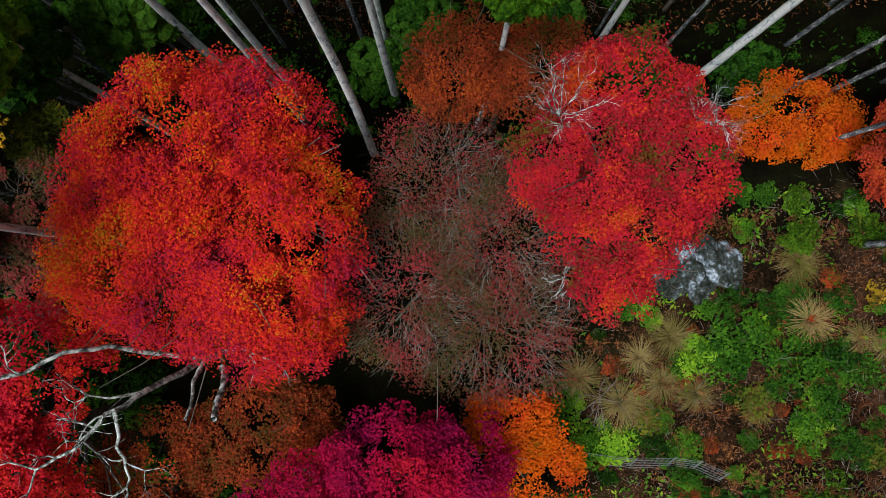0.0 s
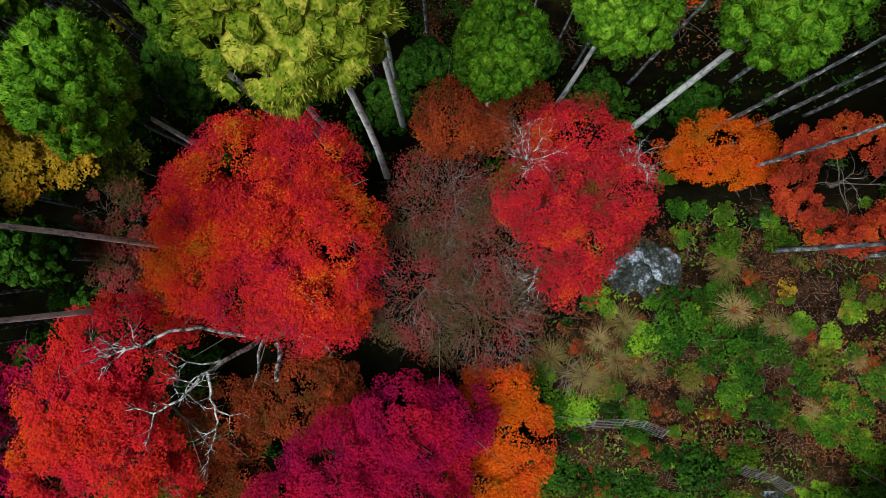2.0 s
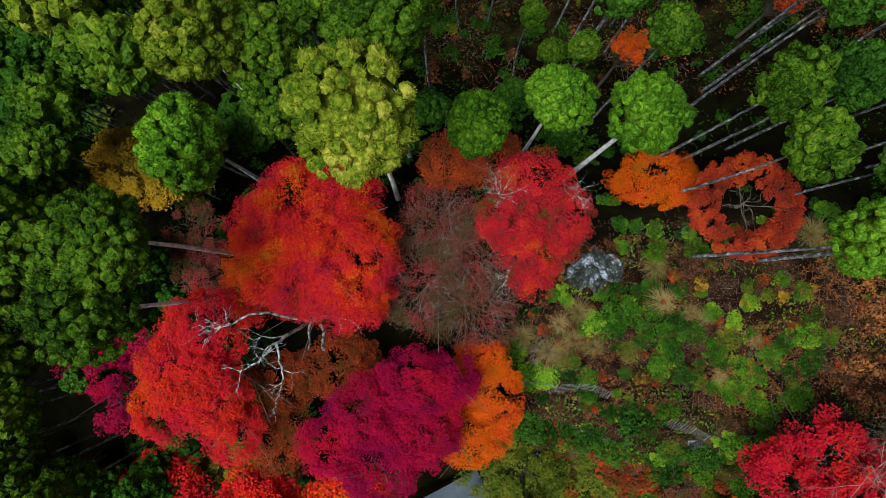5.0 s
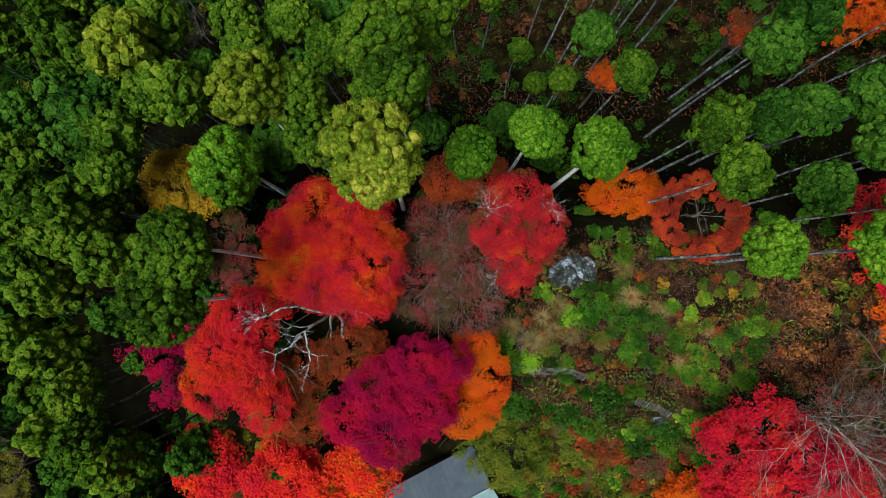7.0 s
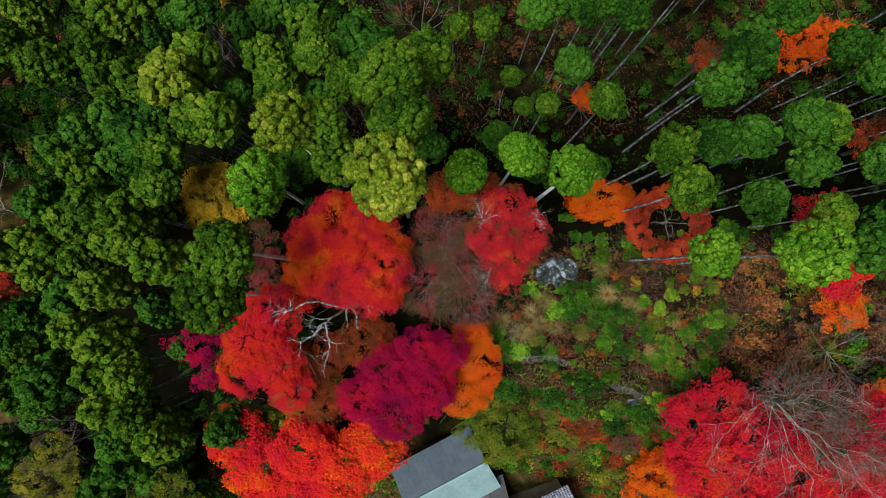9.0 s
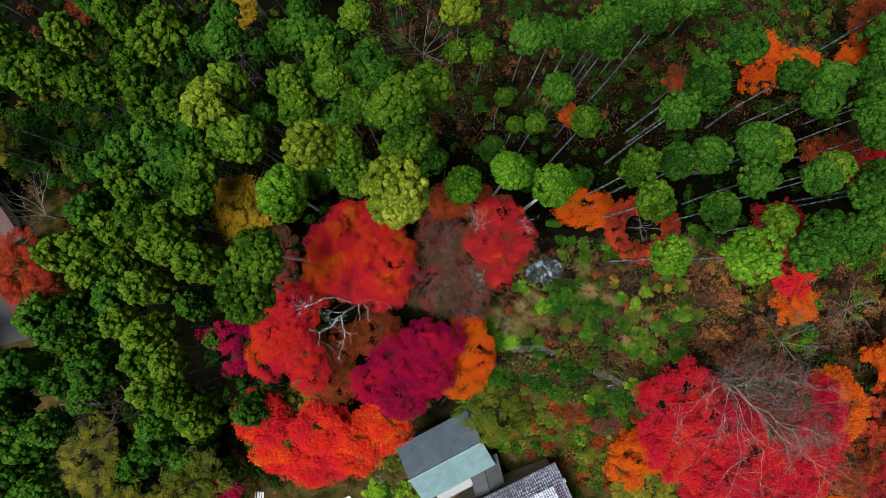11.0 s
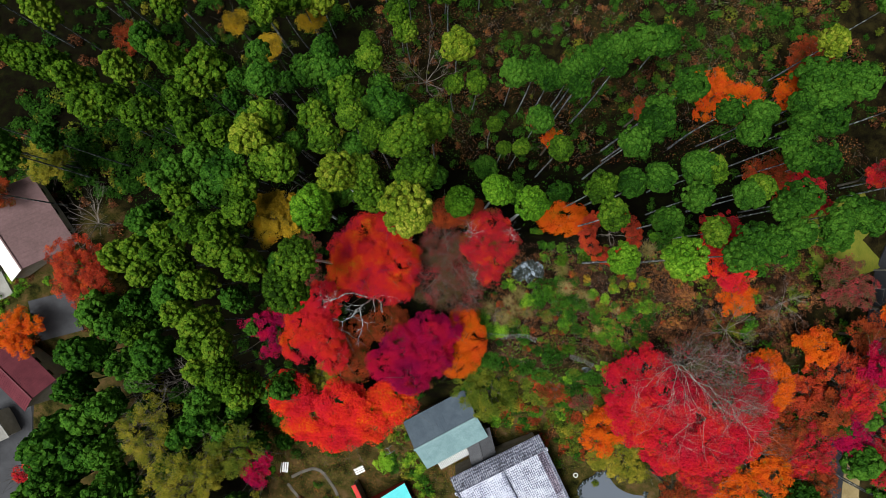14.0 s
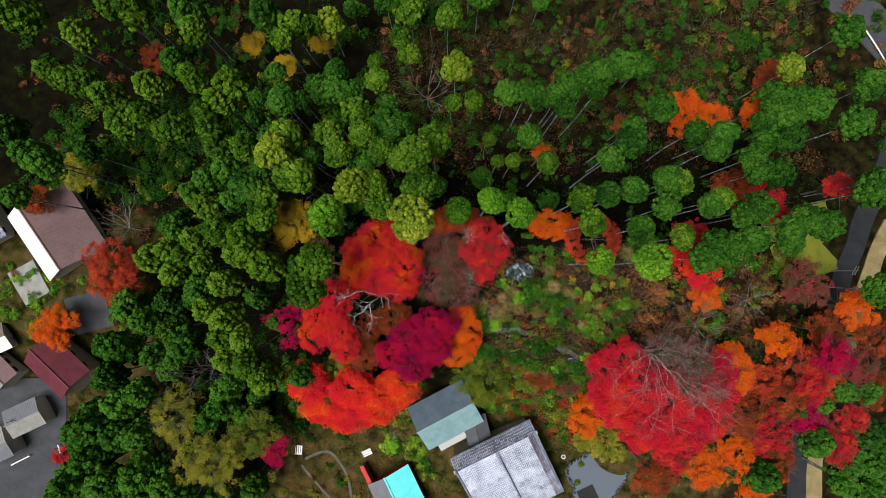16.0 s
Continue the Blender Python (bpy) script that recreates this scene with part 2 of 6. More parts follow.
ORANGE, AMBER = (0.6, 0.11, 0.004), (0.6, 0.25, 0.01)
M = {
    "maple_fire": leaf_material("maple_leaves_fire", [(0.0, (0.24, 0.012, 0.06)), (0.25, (0.42, 0.015, 0.045)), (0.45, (0.58, 0.02, 0.022)), (0.68, (0.64, 0.038, 0.012)), (0.87, (0.6, 0.13, 0.008)), (1.0, (0.4, 0.2, 0.012))], 0.24, 0.8, leaf_vary=0.5),
    "maple_blaze": leaf_material("maple_leaves_blaze", [(0.0, (0.46, 0.012, 0.035)), (0.4, (0.64, 0.02, 0.025)), (0.7, (0.7, 0.042, 0.014)), (0.9, (0.7, 0.12, 0.01)), (1.0, (0.6, 0.2, 0.01))], 0.16, 0.8, leaf_vary=0.5),
    "maple_rust": leaf_material("maple_leaves_rust", [(0.0, (0.1, 0.03, 0.012)), (0.4, (0.32, 0.035, 0.02)), (0.75, (0.48, 0.06, 0.02)), (1.0, (0.52, 0.13, 0.018))], 0.4, leaf_vary=0.5),
    "maple_red": leaf_material("maple_leaves_red", [(0.0, (0.13, 0.085, 0.014)), (0.2, (0.2, 0.025, 0.02)), (0.42, (0.4, 0.012, 0.035)), (0.72, (0.5, 0.02, 0.022)), (1.0, (0.54, 0.08, 0.015))], 0.4, 1.0, leaf_vary=0.5),
    "maple_scarlet": leaf_material("maple_leaves_scarlet", [(0.0, (0.26, 0.008, 0.03)), (0.35, (0.46, 0.01, 0.035)), (0.7, (0.56, 0.016, 0.025)), (1.0, (0.6, 0.07, 0.012))], 0.14, 0.8, leaf_vary=0.5),
    "maple_crimson": leaf_material("maple_leaves_crimson", [(0.0, (0.1, 0.003, 0.04)), (0.3, (0.24, 0.004, 0.05)), (0.6, (0.38, 0.005, 0.045)), (1.0, (0.48, 0.012, 0.03))], 0.25),
    "maple_orange": leaf_material("maple_leaves_orange", [(0.0, (0.2, 0.14, 0.015)), (0.25, ORANGE), (0.55, (0.6, 0.11, 0.01)), (0.8, (0.58, 0.04, 0.01)), (1.0, AMBER)], 0.35),
    "maple_brown": leaf_material("maple_leaves_brown", [(0.0, (0.055, 0.055, 0.008)), (0.35, (0.14, 0.04, 0.012)), (0.65, (0.29, 0.042, 0.018)), (1.0, (0.46, 0.1, 0.016))], 0.4, leaf_vary=0.5),
    "maple_dull": leaf_material("maple_leaves_dull", [(0.0, (0.06, 0.07, 0.02)), (0.4, (0.12, 0.06, 0.035)), (0.65, (0.2, 0.04, 0.035)), (1.0, (0.34, 0.035, 0.05))], 0.4, 0.9, leaf_vary=0.6),
    "maple_pink": leaf_material("maple_leaves_pink", [(0.0, (0.4, 0.014, 0.05)), (0.35, (0.56, 0.016, 0.028)), (0.65, (0.6, 0.042, 0.01)), (0.88, ORANGE), (1.0, AMBER)], 0.13),
    "yellow": leaf_material("autumn_leaves_yellow", [(0.0, (0.14, 0.11, 0.012)), (0.4, (0.34, 0.23, 0.018)), (0.75, (0.52, 0.34, 0.022)), (1.0, (0.55, 0.24, 0.02))], 0.4),
    "pale_yellow": leaf_material("fading_leaves", [(0.0, (0.06, 0.085, 0.01)), (0.45, (0.17, 0.18, 0.018)), (0.8, (0.32, 0.28, 0.03)), (1.0, (0.46, 0.36, 0.05))], 0.3, 0.8, leaf_vary=0.5),
    "cedar": leaf_material("cedar_needles", [(0.0, (0.01, 0.028, 0.003)), (0.4, (0.036, 0.092, 0.006)), (0.75, (0.075, 0.155, 0.01)), (1.0, (0.14, 0.21, 0.018))], 0.5, 0.5, 0.1, 0.45, leaf_vary=0.45, fine=12.0),
    "cedar_bright": leaf_material("cedar_needles_bright", [(0.0, (0.03, 0.07, 0.005)), (0.4, (0.1, 0.16, 0.01)), (0.8, (0.2, 0.25, 0.022)), (1.0, (0.34, 0.34, 0.05))], 0.6, 0.5, 0.12, 0.25, leaf_vary=0.45, fine=12.0),
    "cedar_fresh": leaf_material("cedar_needles_fresh", [(0.0, (0.014, 0.05, 0.004)), (0.4, (0.05, 0.145, 0.008)), (0.75, (0.1, 0.24, 0.014)), (1.0, (0.18, 0.33, 0.025))], 0.5, 0.5, 0.1, 0.25, leaf_vary=0.4, fine=12.0),
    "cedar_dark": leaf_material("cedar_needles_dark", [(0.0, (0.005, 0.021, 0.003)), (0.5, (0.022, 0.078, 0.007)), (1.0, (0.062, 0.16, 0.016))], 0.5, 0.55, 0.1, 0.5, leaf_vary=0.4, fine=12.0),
    "shrub": leaf_material("shrub_leaves", [(0.0, (0.007, 0.032, 0.005)), (0.4, (0.032, 0.11, 0.009)), (0.7, (0.085, 0.21, 0.014)), (0.92, (0.19, 0.34, 0.022)), (1.0, (0.26, 0.36, 0.03))], 0.6, 0.6, 0.25, 0.6, leaf_vary=0.4),
    "shrub_lime": leaf_material("shrub_leaves_lime", [(0.0, (0.06, 0.16, 0.015)), (0.5, (0.17, 0.36, 0.02)), (1.0, (0.36, 0.5, 0.04))], 0.6, 0.5, 0.25),
    "bracken": leaf_material("dead_bracken", [(0.0, (0.018, 0.009, 0.005)), (0.35, (0.06, 0.023, 0.011)), (0.65, (0.13, 0.05, 0.022)), (0.88, (0.24, 0.11, 0.045)), (1.0, (0.34, 0.14, 0.03))], 0.15, 0.7, 0.1, leaf_vary=0.7),
    "litter": leaf_material("fallen_leaves", [(0.0, (0.05, 0.03, 0.02)), (0.4, (0.15, 0.07, 0.04)), (0.75, (0.3, 0.17, 0.12)), (1.0, (0.4, 0.16, 0.03))], 0.3, 0.5, 0.1),
    "grass": leaf_material("dry_grass", [(0.0, (0.09, 0.09, 0.02)), (0.4, (0.2, 0.16, 0.06)), (1.0, (0.36, 0.27, 0.12))], 0.8, 0.4, 0.2, 0.5),
    "bark_cedar": mottled("cedar_bark", [(0.4, (0.028, 0.03, 0.036)), (0.48, (0.1, 0.115, 0.13)), (0.54, (0.22, 0.25, 0.28)), (0.6, (0.7, 0.76, 0.78))], 3.5, 0.9, 0.5, stretch=(1, 1, 0.35), fine=12.0),
    "bark_pale": mottled("lichened_cedar_bark", [(0.36, (0.06, 0.075, 0.085)), (0.41, (0.25, 0.32, 0.37)), (0.45, (0.52, 0.63, 0.68)), (0.52, (0.8, 0.88, 0.9))], 3.5, 0.9, 0.5, stretch=(1, 1, 0.35), fine=12.0),
    "bark": mottled("grey_bark", [(0.3, (0.05, 0.045, 0.04)), (0.55, (0.14, 0.13, 0.11)), (0.75, (0.3, 0.3, 0.26))], 3.0, 0.9, 0.5),
    "twig": mottled("twig_bark", [(0.3, (0.08, 0.068, 0.062)), (0.55, (0.2, 0.18, 0.165)), (0.75, (0.42, 0.4, 0.37))], 1.5, 0.9, 0),
    "limb_bark": mottled("lichened_limb_bark", [(0.3, (0.08, 0.07, 0.064)), (0.55, (0.19, 0.175, 0.16)), (0.75, (0.42, 0.4, 0.37))], 1.5, 0.9, 0),
    "deadwood": mottled("lichen_deadwood", [(0.4, (0.035, 0.035, 0.032)), (0.47, (0.11, 0.12, 0.115)), (0.53, (0.38, 0.43, 0.43)), (0.64, (0.7, 0.76, 0.75))], 2.8, 0.9, 0.6, fine=8.0),
    "ground": ground_material(),
    "olive_leaf": leaf_material("olive_green_leaves", [(0.0, (0.035, 0.07, 0.008)), (0.45, (0.09, 0.13, 0.014)), (0.8, (0.17, 0.18, 0.02)), (1.0, (0.3, 0.22, 0.02))], 0.4, 0.7, leaf_vary=0.5),
    "dark_sheet": mottled("dark_grey_sheet_roof", [(0.3, (0.05, 0.053, 0.06)), (0.7, (0.085, 0.09, 0.1))], 0.5, 0.6, 0.1, fine=4.0),
    "rock": mottled("lichened_rock", [(0.42, (0.01, 0.013, 0.01)), (0.51, (0.038, 0.048, 0.046)), (0.57, (0.14, 0.18, 0.23)), (0.67, (0.48, 0.56, 0.66))], 0.7, 0.9, 0.8, fine=5.0),
    "slate_metal": mottled("slate_blue_sheet_roof", [(0.3, (0.05, 0.07, 0.095)), (0.6, (0.085, 0.115, 0.145)), (0.8, (0.13, 0.17, 0.2))], 0.5, 0.55, 0.1, fine=6.0),
    "verdigris": mottled("pale_verdigris_sheet_roof", [(0.3, (0.13, 0.22, 0.24)), (0.6, (0.2, 0.32, 0.34)), (0.8, (0.3, 0.42, 0.43))], 0.6, 0.55, 0.1, fine=5.0),
    "grey_roof": mottled("grey_sheet_roof", [(0.3, (0.10, 0.105, 0.12)), (0.7, (0.17, 0.18, 0.2))], 0.6, 0.6, 0.1, fine=5.0),
    "tile": tile_material(),
    # the same tiles at half brightness, for the north slope and the ridges
    "tile_dark": tile_material("darker_roof_tiles", (0.5, 0.5, 0.52), -0.05),
    "tile_pale": tile_material("newer_pale_roof_tiles", (1.02, 1.02, 1.04), 0.045),
    "tile_edge": tile_material("brown_verge_tiles", (0.5, 0.4, 0.42), -0.04),
    "turquoise": mottled("turquoise_sheet_roof", [(0.3, (0.1, 0.62, 0.66)), (0.7, (0.16, 0.74, 0.78))], 0.4, 0.5, 0.05),
    "maroon": mottled("maroon_sheet_roof", [(0.3, (0.085, 0.02, 0.028)), (0.7, (0.13, 0.032, 0.042))], 0.5, 0.55, 0.1),
    "mauve": mottled("faded_mauve_roof", [(0.3, (0.13, 0.085, 0.085)), (0.6, (0.19, 0.12, 0.125)), (0.8, (0.25, 0.17, 0.17))], 0.25, 0.6, 0.1, fine=2.0),
    "white": mottled("white_paint", [(0.3, (0.7, 0.72, 0.73)), (0.7, (0.85, 0.86, 0.86))], 0.6, 0.5, 0.05),
    "red_paint": mottled("red_paint", [(0.3, (0.4, 0.03, 0.03)), (0.7, (0.5, 0.05, 0.04))], 0.8, 0.6, 0.05),
    "plaster": mottled("plaster_wall", [(0.3, (0.35, 0.33, 0.29)), (0.7, (0.5, 0.48, 0.43))], 0.8, 0.9, 0.1),
    "wood": mottled("weathered_wood", [(0.3, (0.09, 0.07, 0.055)), (0.7, (0.2, 0.17, 0.14))], 1.5, 0.85, 0.3),
    "lane": mottled("dark_lane_asphalt", [(0.3, (0.016, 0.017, 0.02)), (0.7, (0.03, 0.032, 0.037))], 0.4, 0.9, 0.2, fine=12.0),
    "asphalt": mottled("asphalt", [(0.3, (0.035, 0.037, 0.042)), (0.7, (0.065, 0.068, 0.075))], 0.4, 0.85, 0.2, fine=12.0),
    "path_stone": mottled("worn_path_stone", [(0.3, (0.05, 0.046, 0.04)), (0.7, (0.13, 0.12, 0.105))], 0.9, 0.95, 0.3, fine=7.0),
    "concrete": mottled("stained_concrete", [(0.3, (0.16, 0.16, 0.15)), (0.7, (0.3, 0.3, 0.28))], 0.7, 0.9, 0.2, fine=6.0),
    "lawn": mottled("rough_lawn", [(0.3, (0.06, 0.09, 0.012)), (0.5, (0.15, 0.17, 0.02)), (0.7, (0.22, 0.2, 0.03))], 0.25, 0.95, 0.4, fine=4.0),
    "verge": mottled("dry_verge", [(0.3, (0.12, 0.09, 0.04)), (0.7, (0.3, 0.24, 0.12))], 0.4, 0.95, 0.4, fine=4.0),
    "steel": mottled("galvanised_steel", [(0.3, (0.14, 0.16, 0.18)), (0.7, (0.28, 0.31, 0.33))], 2.0, 0.5, 0.05, metal=0.3),
    "glass": material("dark_glass", 0.08, 0, 0.6)[0],
    "rubber": material("tyre_rubber", 0.9)[0],
}
M["glass"].node_tree.nodes["Principled BSDF"].inputs["Base Color"].default_value = (0.02, 0.025, 0.03, 1)
M["rubber"].node_tree.nodes["Principled BSDF"].inputs["Base Color"].default_value = (0.02, 0.02, 0.02, 1)
pm, pn, pl, pb = material("pond_water", 0.05, 0, 0.5)
# reflected sky is put into the base colour as blue-grey
pb.inputs["Base Color"].default_value = (0.1, 0.12, 0.15, 1)
M["pond"] = pm

# ---- mesh helpers ----
rng = np.random.default_rng(7)


def mesh_np(name, verts, faces, mat, smooth=False):
    """A mesh from arrays; every face has as many corners as faces has columns."""
    me = bpy.data.meshes.new(name)
    verts, faces = np.asarray(verts, np.float32), np.asarray(faces, np.int32)
    k = faces.shape[1]
    me.vertices.add(len(verts))
    me.vertices.foreach_set("co", verts.ravel())
    me.loops.add(faces.size)
    me.loops.foreach_set("vertex_index", faces.ravel())
    me.polygons.add(len(faces))
    me.polygons.foreach_set("loop_start", np.arange(0, faces.size, k, dtype=np.int32))
    me.polygons.foreach_set("use_smooth", np.full(len(faces), smooth))
    me.update(calc_edges=True)
    me.materials.append(mat)
    return me


def thing(name, x, y, z, label, category, group="", turn=0.0, kind=""):
    ob = new(name)
    ob.matrix_basis = pose(x, y, z, 0, 0, turn)
    return tagged(ob, label, category, group, kind)


def part(name, me, parent, label="", at=(0, 0, 0), scale=(1, 1, 1), turn=0.0):
    ob = new(name, me)
    ob.parent = parent
    ob.location, ob.scale, ob.rotation_euler = at, scale, (0, 0, radians(turn))
    return tagged(ob, label)


def unit(v):
    return v / np.maximum(np.linalg.norm(v, axis=-1, keepdims=True), 1e-9)


def leaf_cards(p, normal, along, length, width, fold=0.12, three=False):
    """Folded rhombic leaves, or pointed blades: base at p, tip along 'along', lying across 'normal'."""
    side = unit(np.cross(normal, along))
    L, W = length[:, None], width[:, None]
    if three:
        v = np.stack([p - side * W * 0.5, p + side * W * 0.5, p + along * L], 1)
        return v.reshape(-1, 3), np.arange(3 * len(p)).reshape(-1, 3)
    mid = p + along * L * 0.5
    v = np.stack([p, mid + side * W * 0.5 + normal * W * fold, p + along * L, mid - side * W * 0.5 + normal * W * fold], 1)
    n = len(p)
    return v.reshape(-1, 3), np.arange(4 * n).reshape(n, 4)


def any_dirs(n):
    return unit(rng.normal(size=(n, 3)))


def tubes(strands, sides=4):
    """Tapered tubes along polylines (points, first radius, last radius)."""
    vs, fs, base = [], [], 0
    ang = np.arange(sides) / sides * 2 * math.pi
    ring = np.stack([np.cos(ang), np.sin(ang)], 1)
    for pts, r0, r1 in strands:
        pts = np.asarray(pts, float)
        k = len(pts)
        d = unit(np.gradient(pts, axis=0))
        ref = np.where(np.abs(d[:, 2:3]) > 0.9, [[1.0, 0, 0]], [[0, 0, 1.0]])
        u = unit(np.cross(d, ref))
        w = np.cross(d, u)
        rad = np.linspace(r0, r1, k)[:, None, None]
        v = pts[:, None, :] + rad * (ring[None, :, :1] * u[:, None, :] + ring[None, :, 1:] * w[:, None, :])
        vs.append(v.reshape(-1, 3))
        i = (np.arange(k - 1)[:, None] * sides + np.arange(sides)[None, :]).ravel()
        j = (np.arange(k - 1)[:, None] * sides + (np.arange(sides)[None, :] + 1) % sides).ravel()
        fs.append(base + np.stack([i, j, j + sides, i + sides], 1))
        base += k * sides
    return np.concatenate(vs), np.concatenate(fs)


def grow(start, way, length, radius, depth, spread=0.7, kids=5, up=0.15, wob=0.12, shrink=0.6, first=0.3):
    """A limb and its side branches, as strands for tubes()."""
    k = 5 if depth else 3
    pts, p, d = [np.array(start, float)], np.array(start, float), unit(np.array(way, float))
    for _ in range(k):
        d = unit(d + rng.normal(size=3) * wob + np.array([0, 0, up * 0.3]))
        p = p + d * length / k
        pts.append(p)
    out = [(pts, radius, radius * (0.35 if depth else 0.3))]
    if depth:
        for _ in range(kids):
            f = rng.uniform(first, 1.0)
            q = f * k
            i = min(int(q), k - 1)
            at = pts[i] + (pts[i + 1] - pts[i]) * (q - i)
            dd = unit(pts[i + 1] - pts[i])
            nd = unit(dd + any_dirs(1)[0] * spread + np.array([0, 0, up]))
            out += grow(at, nd, length * shrink * rng.uniform(0.7, 1.15), radius * (1 - 0.6 * f) * 0.6, depth - 1, spread, kids, up, wob, shrink, first)
    return out


def box_bm(bm, x0, y0, z0, x1, y1, z1):
    vs = [bm.verts.new(c) for c in ((x0, y0, z0), (x1, y0, z0), (x1, y1, z0), (x0, y1, z0), (x0, y0, z1), (x1, y0, z1), (x1, y1, z1), (x0, y1, z1))]
    for f in ((0, 3, 2, 1), (4, 5, 6, 7), (0, 1, 5, 4), (1, 2, 6, 5), (2, 3, 7, 6), (3, 0, 4, 7)):
        bm.faces.new([vs[i] for i in f])


def box(name, mat, x0, y0, z0, x1, y1, z1, bevel=0.0):
    bm = bmesh.new()
    box_bm(bm, x0, y0, z0, x1, y1, z1)
    if bevel:
        bmesh.ops.bevel(bm, geom=list(bm.edges), offset=bevel, segments=1, affect="EDGES")
    me = bpy.data.meshes.new(name)
    bm.to_mesh(me)
    bm.free()
    me.materials.append(mat)
    return me


# ---- the hill ----
def ground_z(x, y):
    def over(v):
        return np.clip(v, 0, None)
    D = 36.0
    n = 33 * (1 - np.exp(-over(y - 6) / 20)) * (1 - 0.6 * np.clip((x - 18) / 32, 0, 1))
    s = 18 * (1 - np.exp(-(over(-8 - 0.15 * np.clip(x, 0, 40) - y) / 13) ** 1.5))
    w = 22 * (1 - np.exp(-(over(-x - 14 - 13 * np.clip((-y - 12) / 15, 0, 1)) / 22) ** 1.6))
    e = 13 * (1 - np.exp(-(over(x - 48) / 22) ** 2))
    z = -5 + 0.07 * np.clip(x, 0, 35) - D * (1 - (1 - n / D) * (1 - s / D) * (1 - w / D) * (1 - e / D))
    return z + 0.35 * np.sin(x * 0.31 + 1.3 * np.sin(y * 0.23)) * np.cos(y * 0.27)


def gz(x, y):
    return float(ground_z(np.float64(x), np.float64(y)))


def build_ground():
    k = 211
    u = np.linspace(-1, 1, k)
    c = 100 * u + 1400 * u ** 9
    X, Y = np.meshgrid(c, c)
    Z = ground_z(X, Y)
    near = np.clip(1.7 - np.hypot(X, Y) / 25, 0, 1)
    Z = Z + near * (0.18 * np.sin(X * 1.7 + Y * 0.6) * np.sin(Y * 1.9 - X * 0.4) + rng.normal(size=X.shape) * 0.07)
    i = (np.arange(k - 1)[:, None] * k + np.arange(k - 1)[None, :]).ravel()
    f = np.stack([i, i + 1, i + k + 1, i + k], 1)
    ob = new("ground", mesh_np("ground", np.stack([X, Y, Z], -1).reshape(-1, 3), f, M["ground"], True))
    def inside(x0, x1, y0, y1, soft=6.0):
        wx, wy = X + 2.2 * np.sin(Y * 0.5), Y + 1.8 * np.sin(X * 0.4 + 1)
        d = np.minimum(np.minimum(wx - x0, x1 - wx), np.minimum(wy - y0, y1 - wy))
        return np.clip(0.5 + d / soft, 0, 1)

    # outside these soils the floor keeps its near-black shade colour
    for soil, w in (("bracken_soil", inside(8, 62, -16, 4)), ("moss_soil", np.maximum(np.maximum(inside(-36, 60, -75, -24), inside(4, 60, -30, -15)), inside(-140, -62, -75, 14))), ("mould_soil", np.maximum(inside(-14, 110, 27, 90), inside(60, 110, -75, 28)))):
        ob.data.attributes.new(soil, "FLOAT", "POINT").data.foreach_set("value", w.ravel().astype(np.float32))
    tagged(ob, "dark leaf-strewn hillside falling away on all sides", "ground", kind="structure")


build_ground()

# ---- cedars ----
def ico(sub):
    bm = bmesh.new()
    bmesh.ops.create_icosphere(bm, subdivisions=sub, radius=1)
    bm.verts.ensure_lookup_table()
    v = np.array([q.co[:] for q in bm.verts])
    f = np.array([[q.index for q in face.verts] for face in bm.faces])
    bm.free()
    return v, f


ICO = {2: ico(2)}


